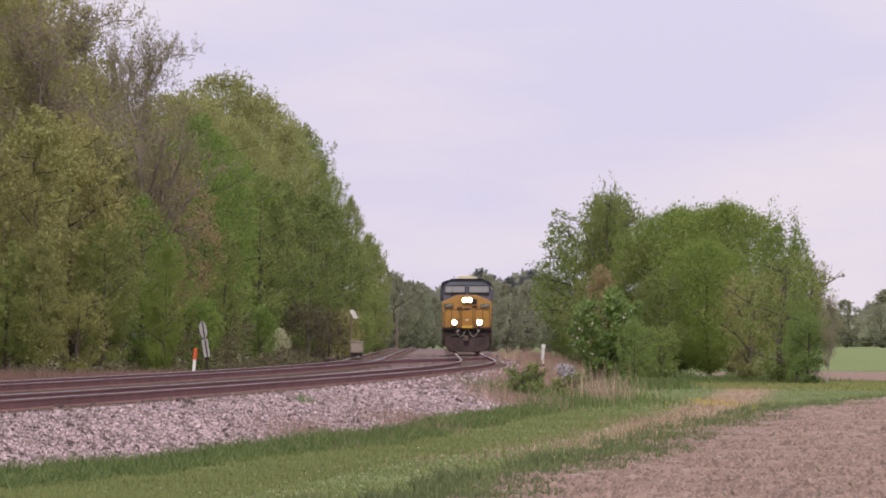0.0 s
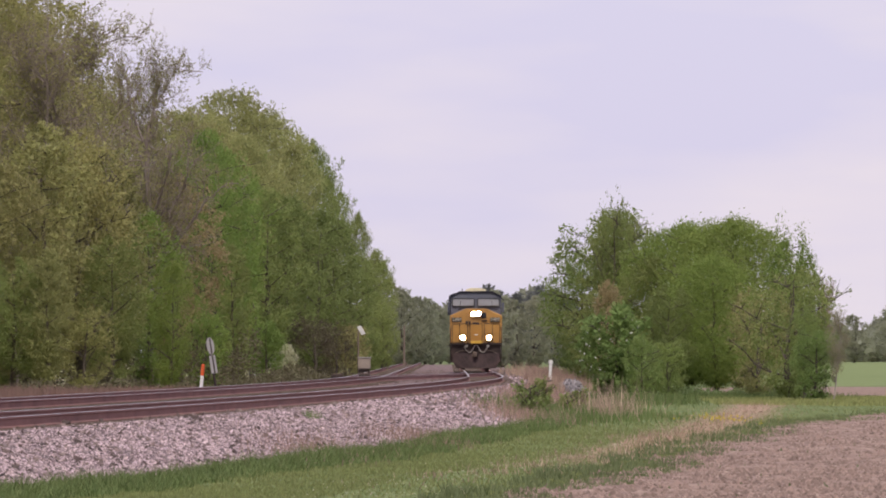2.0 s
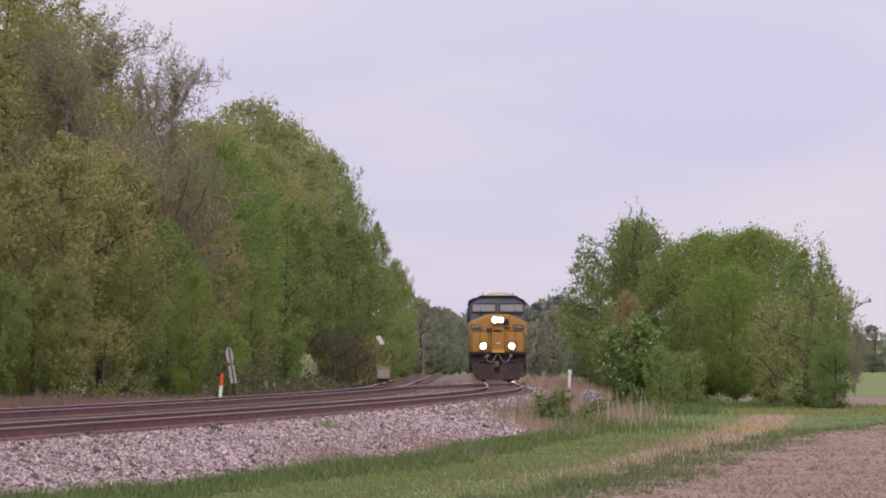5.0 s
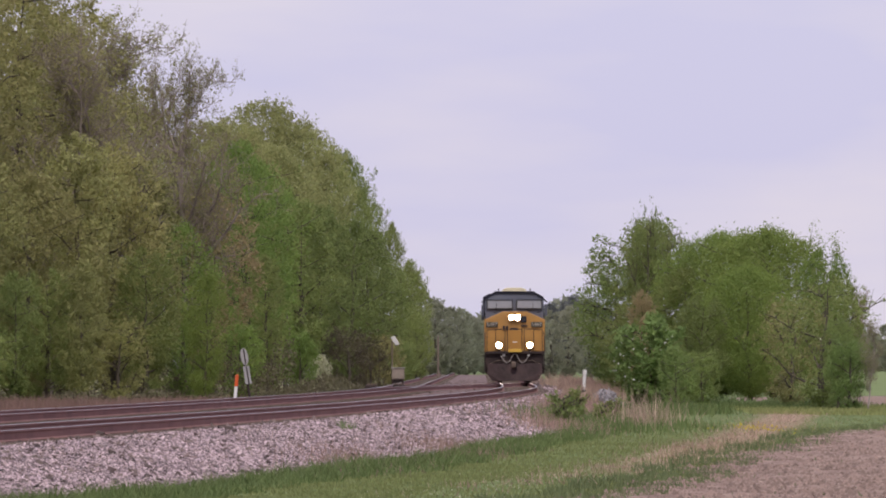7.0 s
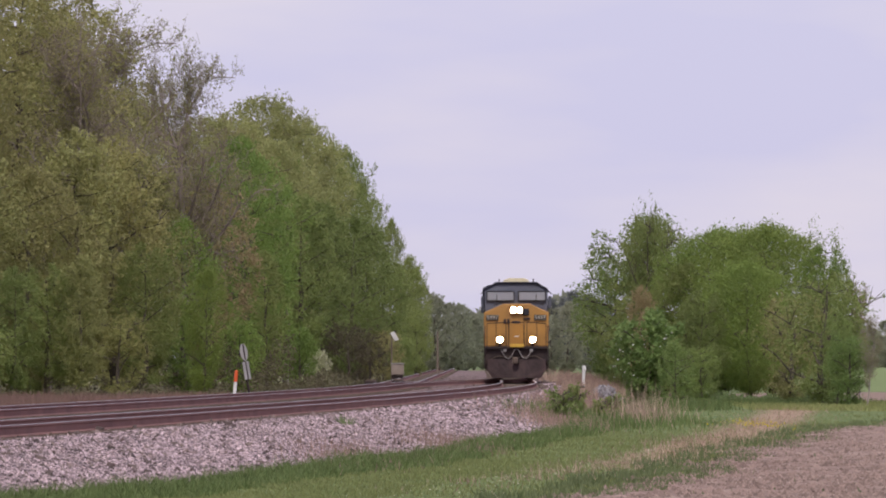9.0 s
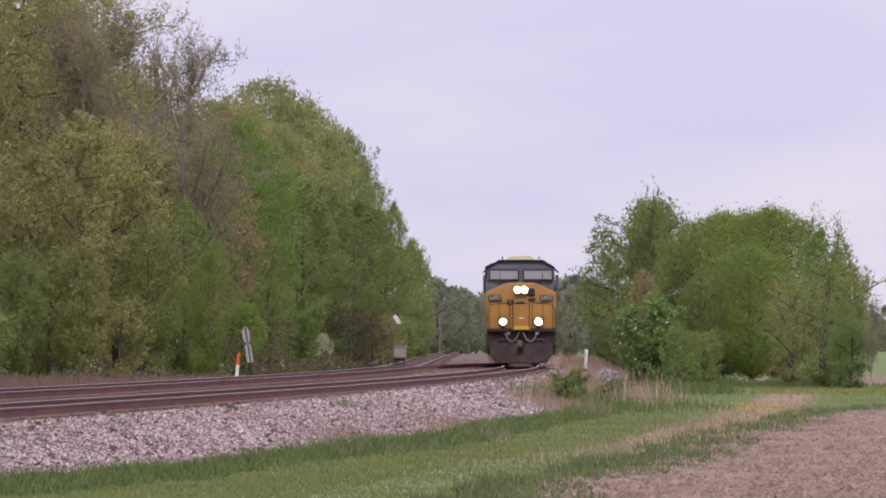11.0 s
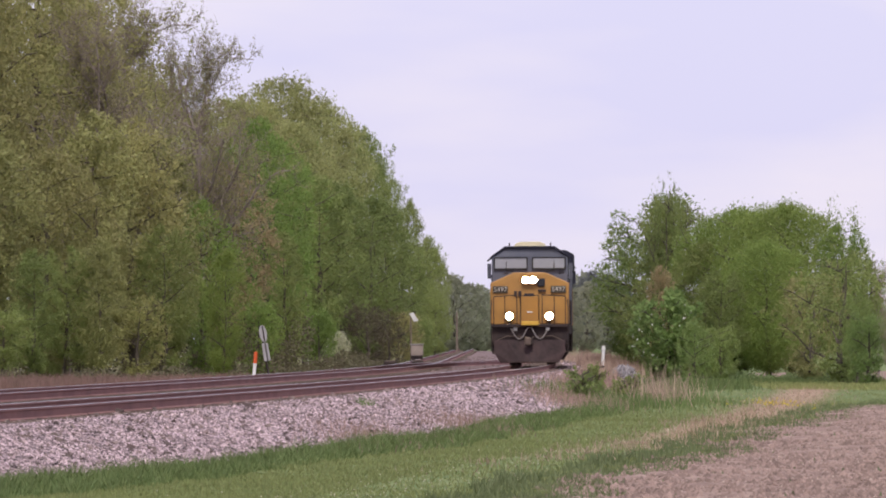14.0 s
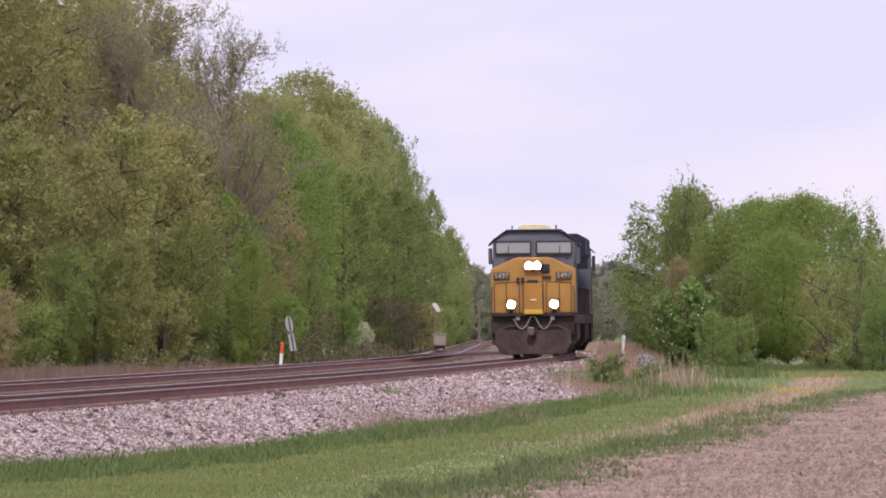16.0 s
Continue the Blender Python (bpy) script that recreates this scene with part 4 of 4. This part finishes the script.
    for y0 in (2.4, 15.6):
        for sx in (-1, 1):
            P("truck_frame", prism(B(), [(y0 - 0.7, 0.62), (y0 + 5.0, 0.62), (y0 + 5.2, 0.95), (y0 + 4.3, 1.15), (y0, 1.15), (y0 - 0.9, 0.95)], "x", *sorted((sx * 0.95, sx * 1.15)), 0.03), BLACK, "grimy truck side frame")
        for k in range(3):
            yy = y0 + 0.3 + k * 1.85
            bm = tube(B(), (-0.9, 0, 0), (0.9, 0, 0), 0.09, 0.09, 10)
            for sx in (-1, 1):
                tube(bm, (sx * 0.69, 0, 0), (sx * 0.83, 0, 0), 0.53, 0.53, 28)
                tube(bm, (sx * 0.66, 0, 0), (sx * 0.69, 0, 0), 0.56, 0.56, 28)
                box(bm, *sorted((sx * 0.82, sx * 0.85)), -0.4, 0.4, -0.05, 0.05)
            w = P("wheelset", bm, STEEL, "pair of steel wheels on an axle")
            w.matrix_basis = pose(0, yy, 0.53)
            sets.append((w, yy))
    return loco, sets


LOCO, WHEELSETS = make_locomotive("yellow-nosed dark blue diesel locomotive with lit headlights on the curve", LAMP)
TRAILING, TRAILING_WHEELSETS = make_locomotive("dark blue diesel locomotive coupled backwards behind the leading one, unlit", DARKGLASS)
START, SPEED = 534.0, 14.26


def loco_pose(t):
    y = START - SPEED * t
    x, x2 = float(centre(y)), float(centre(y + 20))
    return pose(x, y, RAIL_Z, 0, 0, math.degrees(-math.atan2(x2 - x, 20)))


def trailing_pose(t):
    """Turned about: its own front is the far end."""
    y = START - SPEED * t + 2 * LENGTH
    x, x2 = float(centre(y)), float(centre(y - 20))
    return pose(x, y, RAIL_Z, 0, 0, 180 + math.degrees(-math.atan2(x - x2, 20)))


def motions():
    walk(LOCO, [(k * 0.5, loco_pose(k * 0.5)) for k in range(33)])
    walk(TRAILING, [(k * 0.5, trailing_pose(k * 0.5)) for k in range(33)])
    for sets, way in ((WHEELSETS, 1), (TRAILING_WHEELSETS, -1)):
        for w, yy in sets:
            walk(w, [(k / 30, pose(0, yy, 0.53, way * math.degrees(SPEED * k / 30 / 0.53), 0, 0)) for k in range(481)])

# ---------------------------------------------------------------- grass, weeds, clods, flowers
def blades(name, x, y, z, height, width, mat, label, seed, lean=0.35, category="grass"):
    """Upright pointed blades, one triangle each, as one mass."""
    r = np.random.default_rng(seed)
    n = len(x)
    a = r.uniform(-0.9, 0.9, n)
    w = width * r.uniform(0.6, 1.4, n)
    d = np.c_[np.cos(a), np.sin(a), np.zeros(n)] * w[:, None]
    p = np.c_[x, y, z]
    tip = p + np.c_[r.normal(0, lean, n) * height, r.normal(0, lean, n) * height, height]
    v = np.stack([p - d, p + d, tip], 1).reshape(-1, 3)
    return tagged(new(name, mesh_arrays(name, v, np.arange(3 * n).reshape(n, 3), [mat])), label, category, kind="stuff")


def spots(n, y0, y1, seed, power=1.6):
    r = np.random.default_rng(seed)
    y = y0 * (1 - r.random(n) * (1 - (y0 / y1) ** power)) ** (-1 / power)
    return r, y


def clump_field(x, y, scale, seed):
    """A smooth random field from -1 to 1 that makes growth patchy."""
    return (np.sin(x * scale * 2.1 + seed) * np.cos(y * scale * 0.8 + seed * 1.7) + 0.6 * np.sin(x * scale * 5.3 + y * scale * 1.9 + seed) + 0.4 * np.cos(x * scale * 9 - y * scale * 3.1)) / 2


def far_side(y):
    return np.minimum(np.where(y < 284, field_edge(y), 30), 24)


r, y = spots(150000, 84, 330, 21)
lo, hi = toe(y) + 0.2, far_side(y)
x = lo + (hi - lo) * r.random(len(y))
keep = r.random(len(y)) < np.where(np.abs(x - dry_line(y)) < 0.8, 0.35, 1.0)
x, y = x[keep], y[keep]
pf = clump_field(x, y, 0.5, 2)
blades("mown_grass", x, y, ground_z(x, y), (0.022 + 0.035 * r.random(len(y))) * (1 + 0.5 * pf), 0.007, GRASS, "short mown green grass verge", 22)

r, y = spots(85000, 84, 300, 31)
o = r.random(len(y)) ** 1.4
pf = clump_field(y * 0.3, y, 1.1, 5)
x = toe(y) - 0.1 + 0.16 * clump_field(x=y * 0.2, y=y, scale=2.3, seed=1) + o * (1.25 + 0.4 * pf)
blades("long_grass", x, y, ground_z(x, y), (0.05 + 0.17 * r.random(len(y)) ** 1.5) * (1.1 - 0.6 * o) * np.clip(1 + 0.6 * pf + 0.7 * clump_field(x, y, 3.1, 9), 0.25, 2.3), 0.008, GRASS_LONG, "long dark green grass at the foot of the ballast", 32, 0.55)

r, y = spots(30000, 86, 290, 41)
x = dry_line(y) + r.normal(0, 0.4 + 0.0012 * y, len(y))
keep = (clump_field(x, y, 0.9, 3) > 0.15) & (r.random(len(y)) < smooth(110, 190, y)) & (x > toe(y) + 1.2)
x, y = x[keep], y[keep]
blades("dry_grass", x, y, ground_z(x, y), 0.05 + 0.10 * r.random(len(y)), 0.009, GRASS_DRY, "dry straw-coloured grass along the verge", 42)

r, y = spots(42000, 84, 262, 51)
o = r.random(len(y))
x = field_edge(y) - 0.9 + 1.7 * o ** 1.3
keep = clump_field(x, y, 1.2, 7) > -0.12
x, y, o = x[keep], y[keep], o[keep]
blades("field_weeds", x, y, ground_z(x, y), (0.03 + 0.13 * r.random(len(y)) ** 2) * (1.15 - 0.6 * o) * np.clip(0.9 + clump_field(x, y, 2.2, 5), 0.3, 1.8), 0.011, WEED, "rough bluish green weeds along the edge of the field", 52)

r = np.random.default_rng(61)
y = r.uniform(282, 318, 26000)
x = r.uniform(9, 26, 26000)
blades("far_verge", x, y, ground_z(x, y), 0.05 + 0.09 * r.random(len(y)), 0.02, GRASS, "green grass strip beside the thicket", 62)

# dry stalks, reeds and russet grass on the bank
for nm, n, cx, cy, sx, sy, hh, wd, mat, lb, lean in (
        ("reeds", 150, 4.2, 232, 0.5, 5, 1.45, 0.010, GRASS_DRY, "tall dry straw-coloured reeds below the thicket", 0.27),
        ("reeds", 110, 4.9, 246, 0.6, 5, 1.1, 0.012, GRASS_DRY, "tall dry straw-coloured reeds below the thicket", 0.3),
        ("dead_weeds", 1500, 2.0, 228, 0.7, 9, 0.38, 0.010, GRASS_PINK, "dead russet weeds growing through the ballast", 0.3),
        ("dead_weeds", 1300, 3.0, 262, 0.8, 9, 0.45, 0.012, GRASS_PINK, "dead russet weeds growing through the ballast", 0.3),
        ("dead_weeds", 1300, -2.2, 148, 0.6, 6, 0.22, 0.008, GRASS_PINK, "thin dead weeds in the ballast", 0.3),
        ("dead_weeds", 1200, -0.6, 172, 0.6, 6, 0.25, 0.008, GRASS_PINK, "thin dead weeds in the ballast", 0.3),
        ("tall_dry_grass", 4500, 4.75, 372, 0.5, 16, 0.8, 0.016, GRASS_PINK, "tall russet dry grass beside the line", 0.18),
        ("tall_dry_grass", 700, 5.2, 345, 0.8, 10, 0.7, 0.016, GRASS_PINK, "tall russet dry grass beside the line", 0.18),
        ("dead_weeds", 4500, 3.3, 284, 0.6, 16, 0.24, 0.012, GRASS_PINK, "dead russet weeds over the end of the ballast", 0.6),
        ("tall_dry_grass", 3500, 6.0, 480, 1.1, 36, 0.8, 0.022, GRASS_PINK, "tall russet dry grass beside the line", 0.18),
        ("tall_dry_grass", 700, 3.6, 315, 0.3, 4, 0.7, 0.014, GRASS_PINK, "russet dry grass round the white post", 0.2),
        ("tall_dry_grass", 9000, -15.0, 284, 2.6, 5, 0.55, 0.015, GRASS_SCRUB, "tall brown dead grass below the wood", 0.2),
        ("tall_dry_grass", 6000, -10.0, 296, 1.6, 6, 0.45, 0.015, GRASS_SCRUB, "tall brown dead grass below the wood", 0.2),
        ("green_tufts", 9000, 3.6, 240, 1.0, 10, 0.34, 0.014, GRASS_LONG, "tufts of green grass on the bank", 0.3),
        ("green_tufts", 4000, 6.6, 296, 0.8, 9, 0.4, 0.016, GRASS_LONG, "tufts of green grass below the thicket", 0.3),
        ("green_tufts", 4000, 11.2, 314, 1.7, 5, 0.3, 0.014, GRASS_LONG, "tufts of green grass below the thicket", 0.3),
        ("green_tufts", 45, -2.9, 178, 0.12, 0.8, 0.30, 0.010, GRASS_LONG, "single green weed in the ballast", 0.35)):
    r = np.random.default_rng(int(abs(cx) * 100 + cy + n))
    x, y = r.normal(cx, sx, n), r.normal(cy, sy, n)
    o = x - centre(y)
    z = np.where(o < toe(y) - centre(y), np.interp(o / (toe(y) - centre(y)), [0, 0.4, 1], [0.49, 0.47, -0.1]), ground_z(x, y))
    z = np.where(x < centre(y) - 6, ground_z(x, y), z)
    blades(nm, x, y, z - 0.02, hh * r.uniform(0.45, 1.05, n) * np.clip(0.85 + 0.5 * clump_field(x, y, 1.3, 4), 0.3, 1.2), wd, mat, lb, n, lean, "weeds")


def brush(n, x0, x1, y0, y1, h, colour, label, seed):
    """Low tangled growth as one mass of small leaf sprays."""
    r = np.random.default_rng(seed)
    x = r.uniform(x0, x1, n)
    y = y0 + (y1 - y0) * (x - x0) / (x1 - x0) + r.normal(0, 3, n)
    top = h * (0.7 + 0.3 * np.sin(x * 2.3 + seed) + 0.25 * np.sin(x * 6.1 + 1) * np.cos(y * 0.9))
    pts = np.c_[x, y, ground_z(x, y) + np.maximum(top, 0.15) * r.random(n) ** 0.7]
    tagged(new("underbrush", leaves_mesh("underbrush", pts, 0.06, LEAF[colour], r)), label, "brush", kind="stuff")


# dark-coloured mass added behind the edge trees, standing in for shade in the gaps
brush(14000, -23, -8, 328, 356, 2.4, "scrub", "dark tangled growth added to fill the wood's gaps with shade", 8)
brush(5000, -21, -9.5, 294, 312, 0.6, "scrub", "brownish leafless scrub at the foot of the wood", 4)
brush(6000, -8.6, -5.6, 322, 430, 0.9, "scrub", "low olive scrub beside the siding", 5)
brush(2600, 8.8, 13.0, 336, 310, 0.4, "dark", "low dark green growth below the thicket", 6)


def bits(name, c, size, mat, label, category, seed):
    """Many small eight-faced lumps as one mass."""
    r = np.random.default_rng(seed)
    n = len(c)
    base = np.array([[1, 0, 0], [-1, 0, 0], [0, 1, 0], [0, -1, 0], [0, 0, 1], [0, 0, -1]], float)
    faces = np.array([[0, 2, 4], [2, 1, 4], [1, 3, 4], [3, 0, 4], [2, 0, 5], [1, 2, 5], [3, 1, 5], [0, 3, 5]])
    v = c[:, None] + base[None] * r.uniform(0.6, 1.3, (n, 6, 1)) * (size * r.lognormal(0, 0.3, n))[:, None, None]
    tagged(new(name, mesh_arrays(name, v.reshape(-1, 3), (faces[None] + 6 * np.arange(n)[:, None, None]).reshape(-1, 3), [mat])), label, category, kind="stuff")


r, y = spots(44000, 84, 262, 71)
x = field_edge(y) - 0.1 + 13 * r.random(len(y)) ** 1.2
CLOD = material("soil_clod", (0.275, 0.20, 0.172), rough=0.95, tint=(0.20, 0.14, 0.12), grain=20, stain=2, bump=0.3, isle=(0.62, 1.32))
bits("soil_clods", np.c_[x, y, ground_z(x, y)], 0.034, CLOD, "crumbled brown soil clods on the tilled field", "soil", 72)

r, y = spots(5000, 84, 262, 75)
x = field_edge(y) + 0.1 + 14 * r.random(len(y)) ** 1.2
STRAW = material("straw_pale", (0.44, 0.35, 0.30), rough=0.9, bump=0, isle=(0.7, 1.2))
bits("straw_litter", np.c_[x, y, ground_z(x, y) + 0.02], 0.011, STRAW, "pale straw litter on the tilled soil", "litter", 76)
r, y = spots(140, 86, 262, 77)
x = field_edge(y) + 0.2 + 8 * r.random(len(y)) ** 1.5
blades("field_seedlings", x, y, ground_z(x, y), 0.03 + 0.06 * r.random(len(y)), 0.02, WEED, "scattered green seedlings in the tilled soil", 78)

r, y = spots(900, 92, 270, 81, 0.6)
x = dry_line(y) + r.normal(0.1, 0.45 + 0.0012 * y, len(y))
keep = (x > toe(y) + 0.8) & (clump_field(x, y, 0.9, 3) > -0.25)
x, y = x[keep], y[keep]
bits("dandelion_clocks", np.c_[x, y, ground_z(x, y) + 0.09 + 0.08 * r.random(len(x))], 0.007, SEEDHEAD, "pale dandelion seed heads in the verge", "flowers", 82)
x, y = r.normal(6.9, 0.35, 160), r.normal(214, 5, 160)
bits("yellow_flowers", np.c_[x, y, ground_z(x, y) + 0.12 + 0.1 * r.random(160)], 0.013, FLOWER, "patch of small yellow flowers at the verge", "flowers", 83)
a, h = r.uniform(0, 6.28, 70), r.uniform(0.9, 3.0, 70)
q = 1.3 * np.sqrt(np.clip(1 - ((h - 1.5) / 1.75) ** 2, 0.02, 1))
bits("shrub_blossoms", np.c_[6.05 + q * np.cos(a), 312 + q * np.sin(a), h], 0.032, BLOSSOM, "small white blossoms on the round shrub", "flowers", 84)


# ---------------------------------------------------------------- lineside things
def marker_post():
    t = thing("marker_post", "leaning orange and white plastic marker post beside the siding", "marker post", pose(-8.08, 272, -0.04, 0, 5, 0))
    part("lower_tube", tube(B(), (0, 0, -0.1), (0, 0, 1.06), 0.055, 0.055, 12), WHITE, t, "white lower half")
    part("upper_tube", tube(B(), (0, 0, 1.06), (0, 0, 1.40), 0.06, 0.055, 12), ORANGE, t, "orange upper half")
    part("cap", tube(B(), (0, 0, 1.40), (0, 0, 1.43), 0.055, 0.03, 12), ORANGE, t)


def lineside_sign():
    t = thing("lineside_sign", "leaning pale grey oval and oblong lineside sign on a post", "railway sign", pose(-8.05, 291, 0.42, 0, -9, 0) @ pose(0, 0, 0, 0, 0, 48) @ Matrix.Diagonal((0.9, 1, 0.78, 1)))
    part("post", box(B(), -0.035, 0.035, -0.03, 0.03, -0.75, 2.35, 0.008), BLACK, t, "dark steel post")
    oval = [(0.20 * math.cos(a) , 2.02 + 0.38 * math.sin(a)) for a in [k * math.pi / 12 for k in range(24)]]
    up = part("oval_plate", prism(B(), oval, "y", -0.06, -0.035), GALV, t, "pale oval plate")
    part("stripe", box(B(), -0.03, 0.03, -0.072, -0.061, 1.68, 2.36), BLACK, up)
    low = part("lower_plate", box(B(), -0.17, 0.17, -0.06, -0.035, 0.80, 1.60, 0.01), GALV, t, "pale oblong plate")
    part("stripe", box(B(), -0.03, 0.03, -0.072, -0.061, 0.82, 1.58), BLACK, low)


def signal_mast():
    t = thing("signal_cabinet", "weathered trackside cabinet with mast and tilted solar panel", "signal cabinet", pose(-4.68, 455, -0.06))
    cab = part("cabinet", box(B(), -0.30, 0.38, -0.25, 0.25, 0.92, 1.52, 0.02), CABINET, t, "tan weathered metal box")
    part("door", box(B(), -0.26, 0.34, -0.275, -0.252, 0.97, 1.46, 0.008), CABINET, cab)
    part("roof", box(B(), -0.34, 0.42, -0.30, 0.30, 1.52, 1.57, 0.01), GALV, cab)
    part("stand", box(B(), -0.26, 0.34, -0.2, 0.2, -0.1, 0.92, 0.02), BLACK, t, "dark stand")
    part("mast", tube(B(), (-0.28, 0, -0.1), (-0.28, 0, 3.0), 0.045, 0.04, 10), WOODPOLE, t)
    pn = part("solar_panel", box(B(), -0.13, 0.13, -0.02, 0.02, -0.29, 0.29, 0.006), GALV, t, "pale glinting solar panel", m=pose(-0.12, -0.05, 3.0, -35, -16, 25))
    part("bracket", tube(B(), (0, 0.02, 0), (0, 0.14, -0.12), 0.02, 0.02, 6), GALV, pn)


def white_post():
    t = thing("white_post", "short white marker post in the dry grass", "marker post", pose(3.75, 322, 0.0, 0, 3, 0))
    part("shaft", tube(B(), (0, 0, -0.1), (0, 0, 1.30), 0.055, 0.06, 12), WHITE, t)
    part("cap", tube(B(), (0, 0, 1.30), (0, 0, 1.46), 0.08, 0.07, 12), WHITE, t)


def pole(x, y, h, rad, mat, label):
    t = thing("pole", label, "pole", pose(x, y, 0.0))
    part("shaft", tube(B(), (0, 0, -0.2), (0, 0, h), rad, rad * 0.8, 10), mat, t)
    part("top", tube(B(), (0, 0, h), (0, 0, h + 0.05), rad * 0.8, rad * 0.4, 10), mat, t)


def switch_box(x, y):
    t = thing("switch_machine", "low black switch machine beside the siding rail", "switch machine", pose(x, y, 0.46, 0, 0, 0))
    part("housing", box(B(), -0.28, 0.28, -0.4, 0.4, 0.0, 0.30, 0.05), BLACK, t)
    part("lid", box(B(), -0.24, 0.24, -0.3, 0.3, 0.30, 0.36, 0.03), STEEL, t)
    part("rod", tube(B(), (0.2, 0, 0.1), (0.9, 0, 0.1), 0.03, 0.03, 8), STEEL, t)


marker_post()
lineside_sign()
signal_mast()
white_post()
pole(5.85, 427, 4.4, 0.06, WOODPOLE, "thin weathered wooden pole beside the thicket")
pole(-3.4, 623, 3.7, 0.08, WOODPOLE, "pale weathered pole beside the line")
pole(-9.6, 415, 1.1, 0.06, WHITE, "small white stake at the wood's edge")
switch_box(-5.0, 374)
switch_box(-3.9, 385)


def stone_heap():
    r = np.random.default_rng(91)
    n = 1500
    a, q = r.uniform(0, 6.28, n), r.random(n) ** 0.6
    c = np.c_[4.5 + 0.85 * q * np.cos(a), 318 + 3 * q * np.sin(a), 0.05 + 0.62 * (1 - q ** 1.5) + 0.02 * r.standard_normal(n)]
    bits("stone_heap", c, 0.055, HEAP, "small heap of grey crushed stone in the weeds", "stones", 92)


stone_heap()


def farm_shed():
    t = thing("farm_shed", "pale farm shed with a light metal roof across the fields", "shed", pose(79.6, 1490, 0.0, 0, 0, 8))
    part("wall", prism(B(), [(-3.5, -0.2), (3.5, -0.2), (3.5, 2.2), (0, 4.4), (-3.5, 2.2)], "y", 0, 12), HOUSE, t, "pale lilac-grey siding")
    for sx in (-1, 1):
        part("roof", prism(B(), [(0, 4.45), (sx * 3.9, 2.0), (sx * 3.9, 2.2), (0, 4.65)], "y", -0.4, 12.4), ROOF, t, "light metal roof")
    part("door", box(B(), -1.3, 1.3, -0.06, -0.005, 0.0, 2.2), SHINGLE, t, "dark shed door")


farm_shed()


# ---------------------------------------------------------------- sleepers
def make_ties():
    bm = box(B(), -1.3, 1.3, -0.115, 0.115, -0.17, 0.0)
    me = bpy.data.meshes.new("tie")
    bm.to_mesh(me)
    bm.free()
    me.materials.append(TIE)
    r = np.random.default_rng(101)
    for k in range(290):
        y = 84 + k * 0.56
        o = new("tie", me)
        o.parent = main_track
        o.matrix_basis = pose(float(centre(y)) + r.normal(0, 0.015), y, 0.512 + r.normal(0, 0.004), 0, 0, math.degrees(math.atan2(-(float(centre(y + 1)) - float(centre(y))), 1)) + r.normal(0, 0.4))
    v, f = [], []
    spots_ = [(float(centre(84 + k * 0.56)) + SIDING, 84 + k * 0.56) for k in range(1400)] + [(float(centre(246.4 + k * 0.56)), 246.4 + k * 0.56) for k in range(1100)]
    for x, y in spots_:
        n = len(v)
        v += [(x + a * 1.3, y + b * 0.115, 0.512 - 0.17 * c) for c in (1, 0) for a, b in ((-1, -1), (1, -1), (1, 1), (-1, 1))]
        f += [(n + a, n + b, n + c, n + d) for a, b, c, d in ((4, 5, 6, 7), (0, 1, 5, 4), (1, 2, 6, 5), (2, 3, 7, 6), (3, 0, 4, 7))]
    o = new("far_ties", mesh_arrays("far_ties", v, f, [TIE]))
    o.parent = side_track
    tagged(o, kind="stuff")


make_ties()

motions()
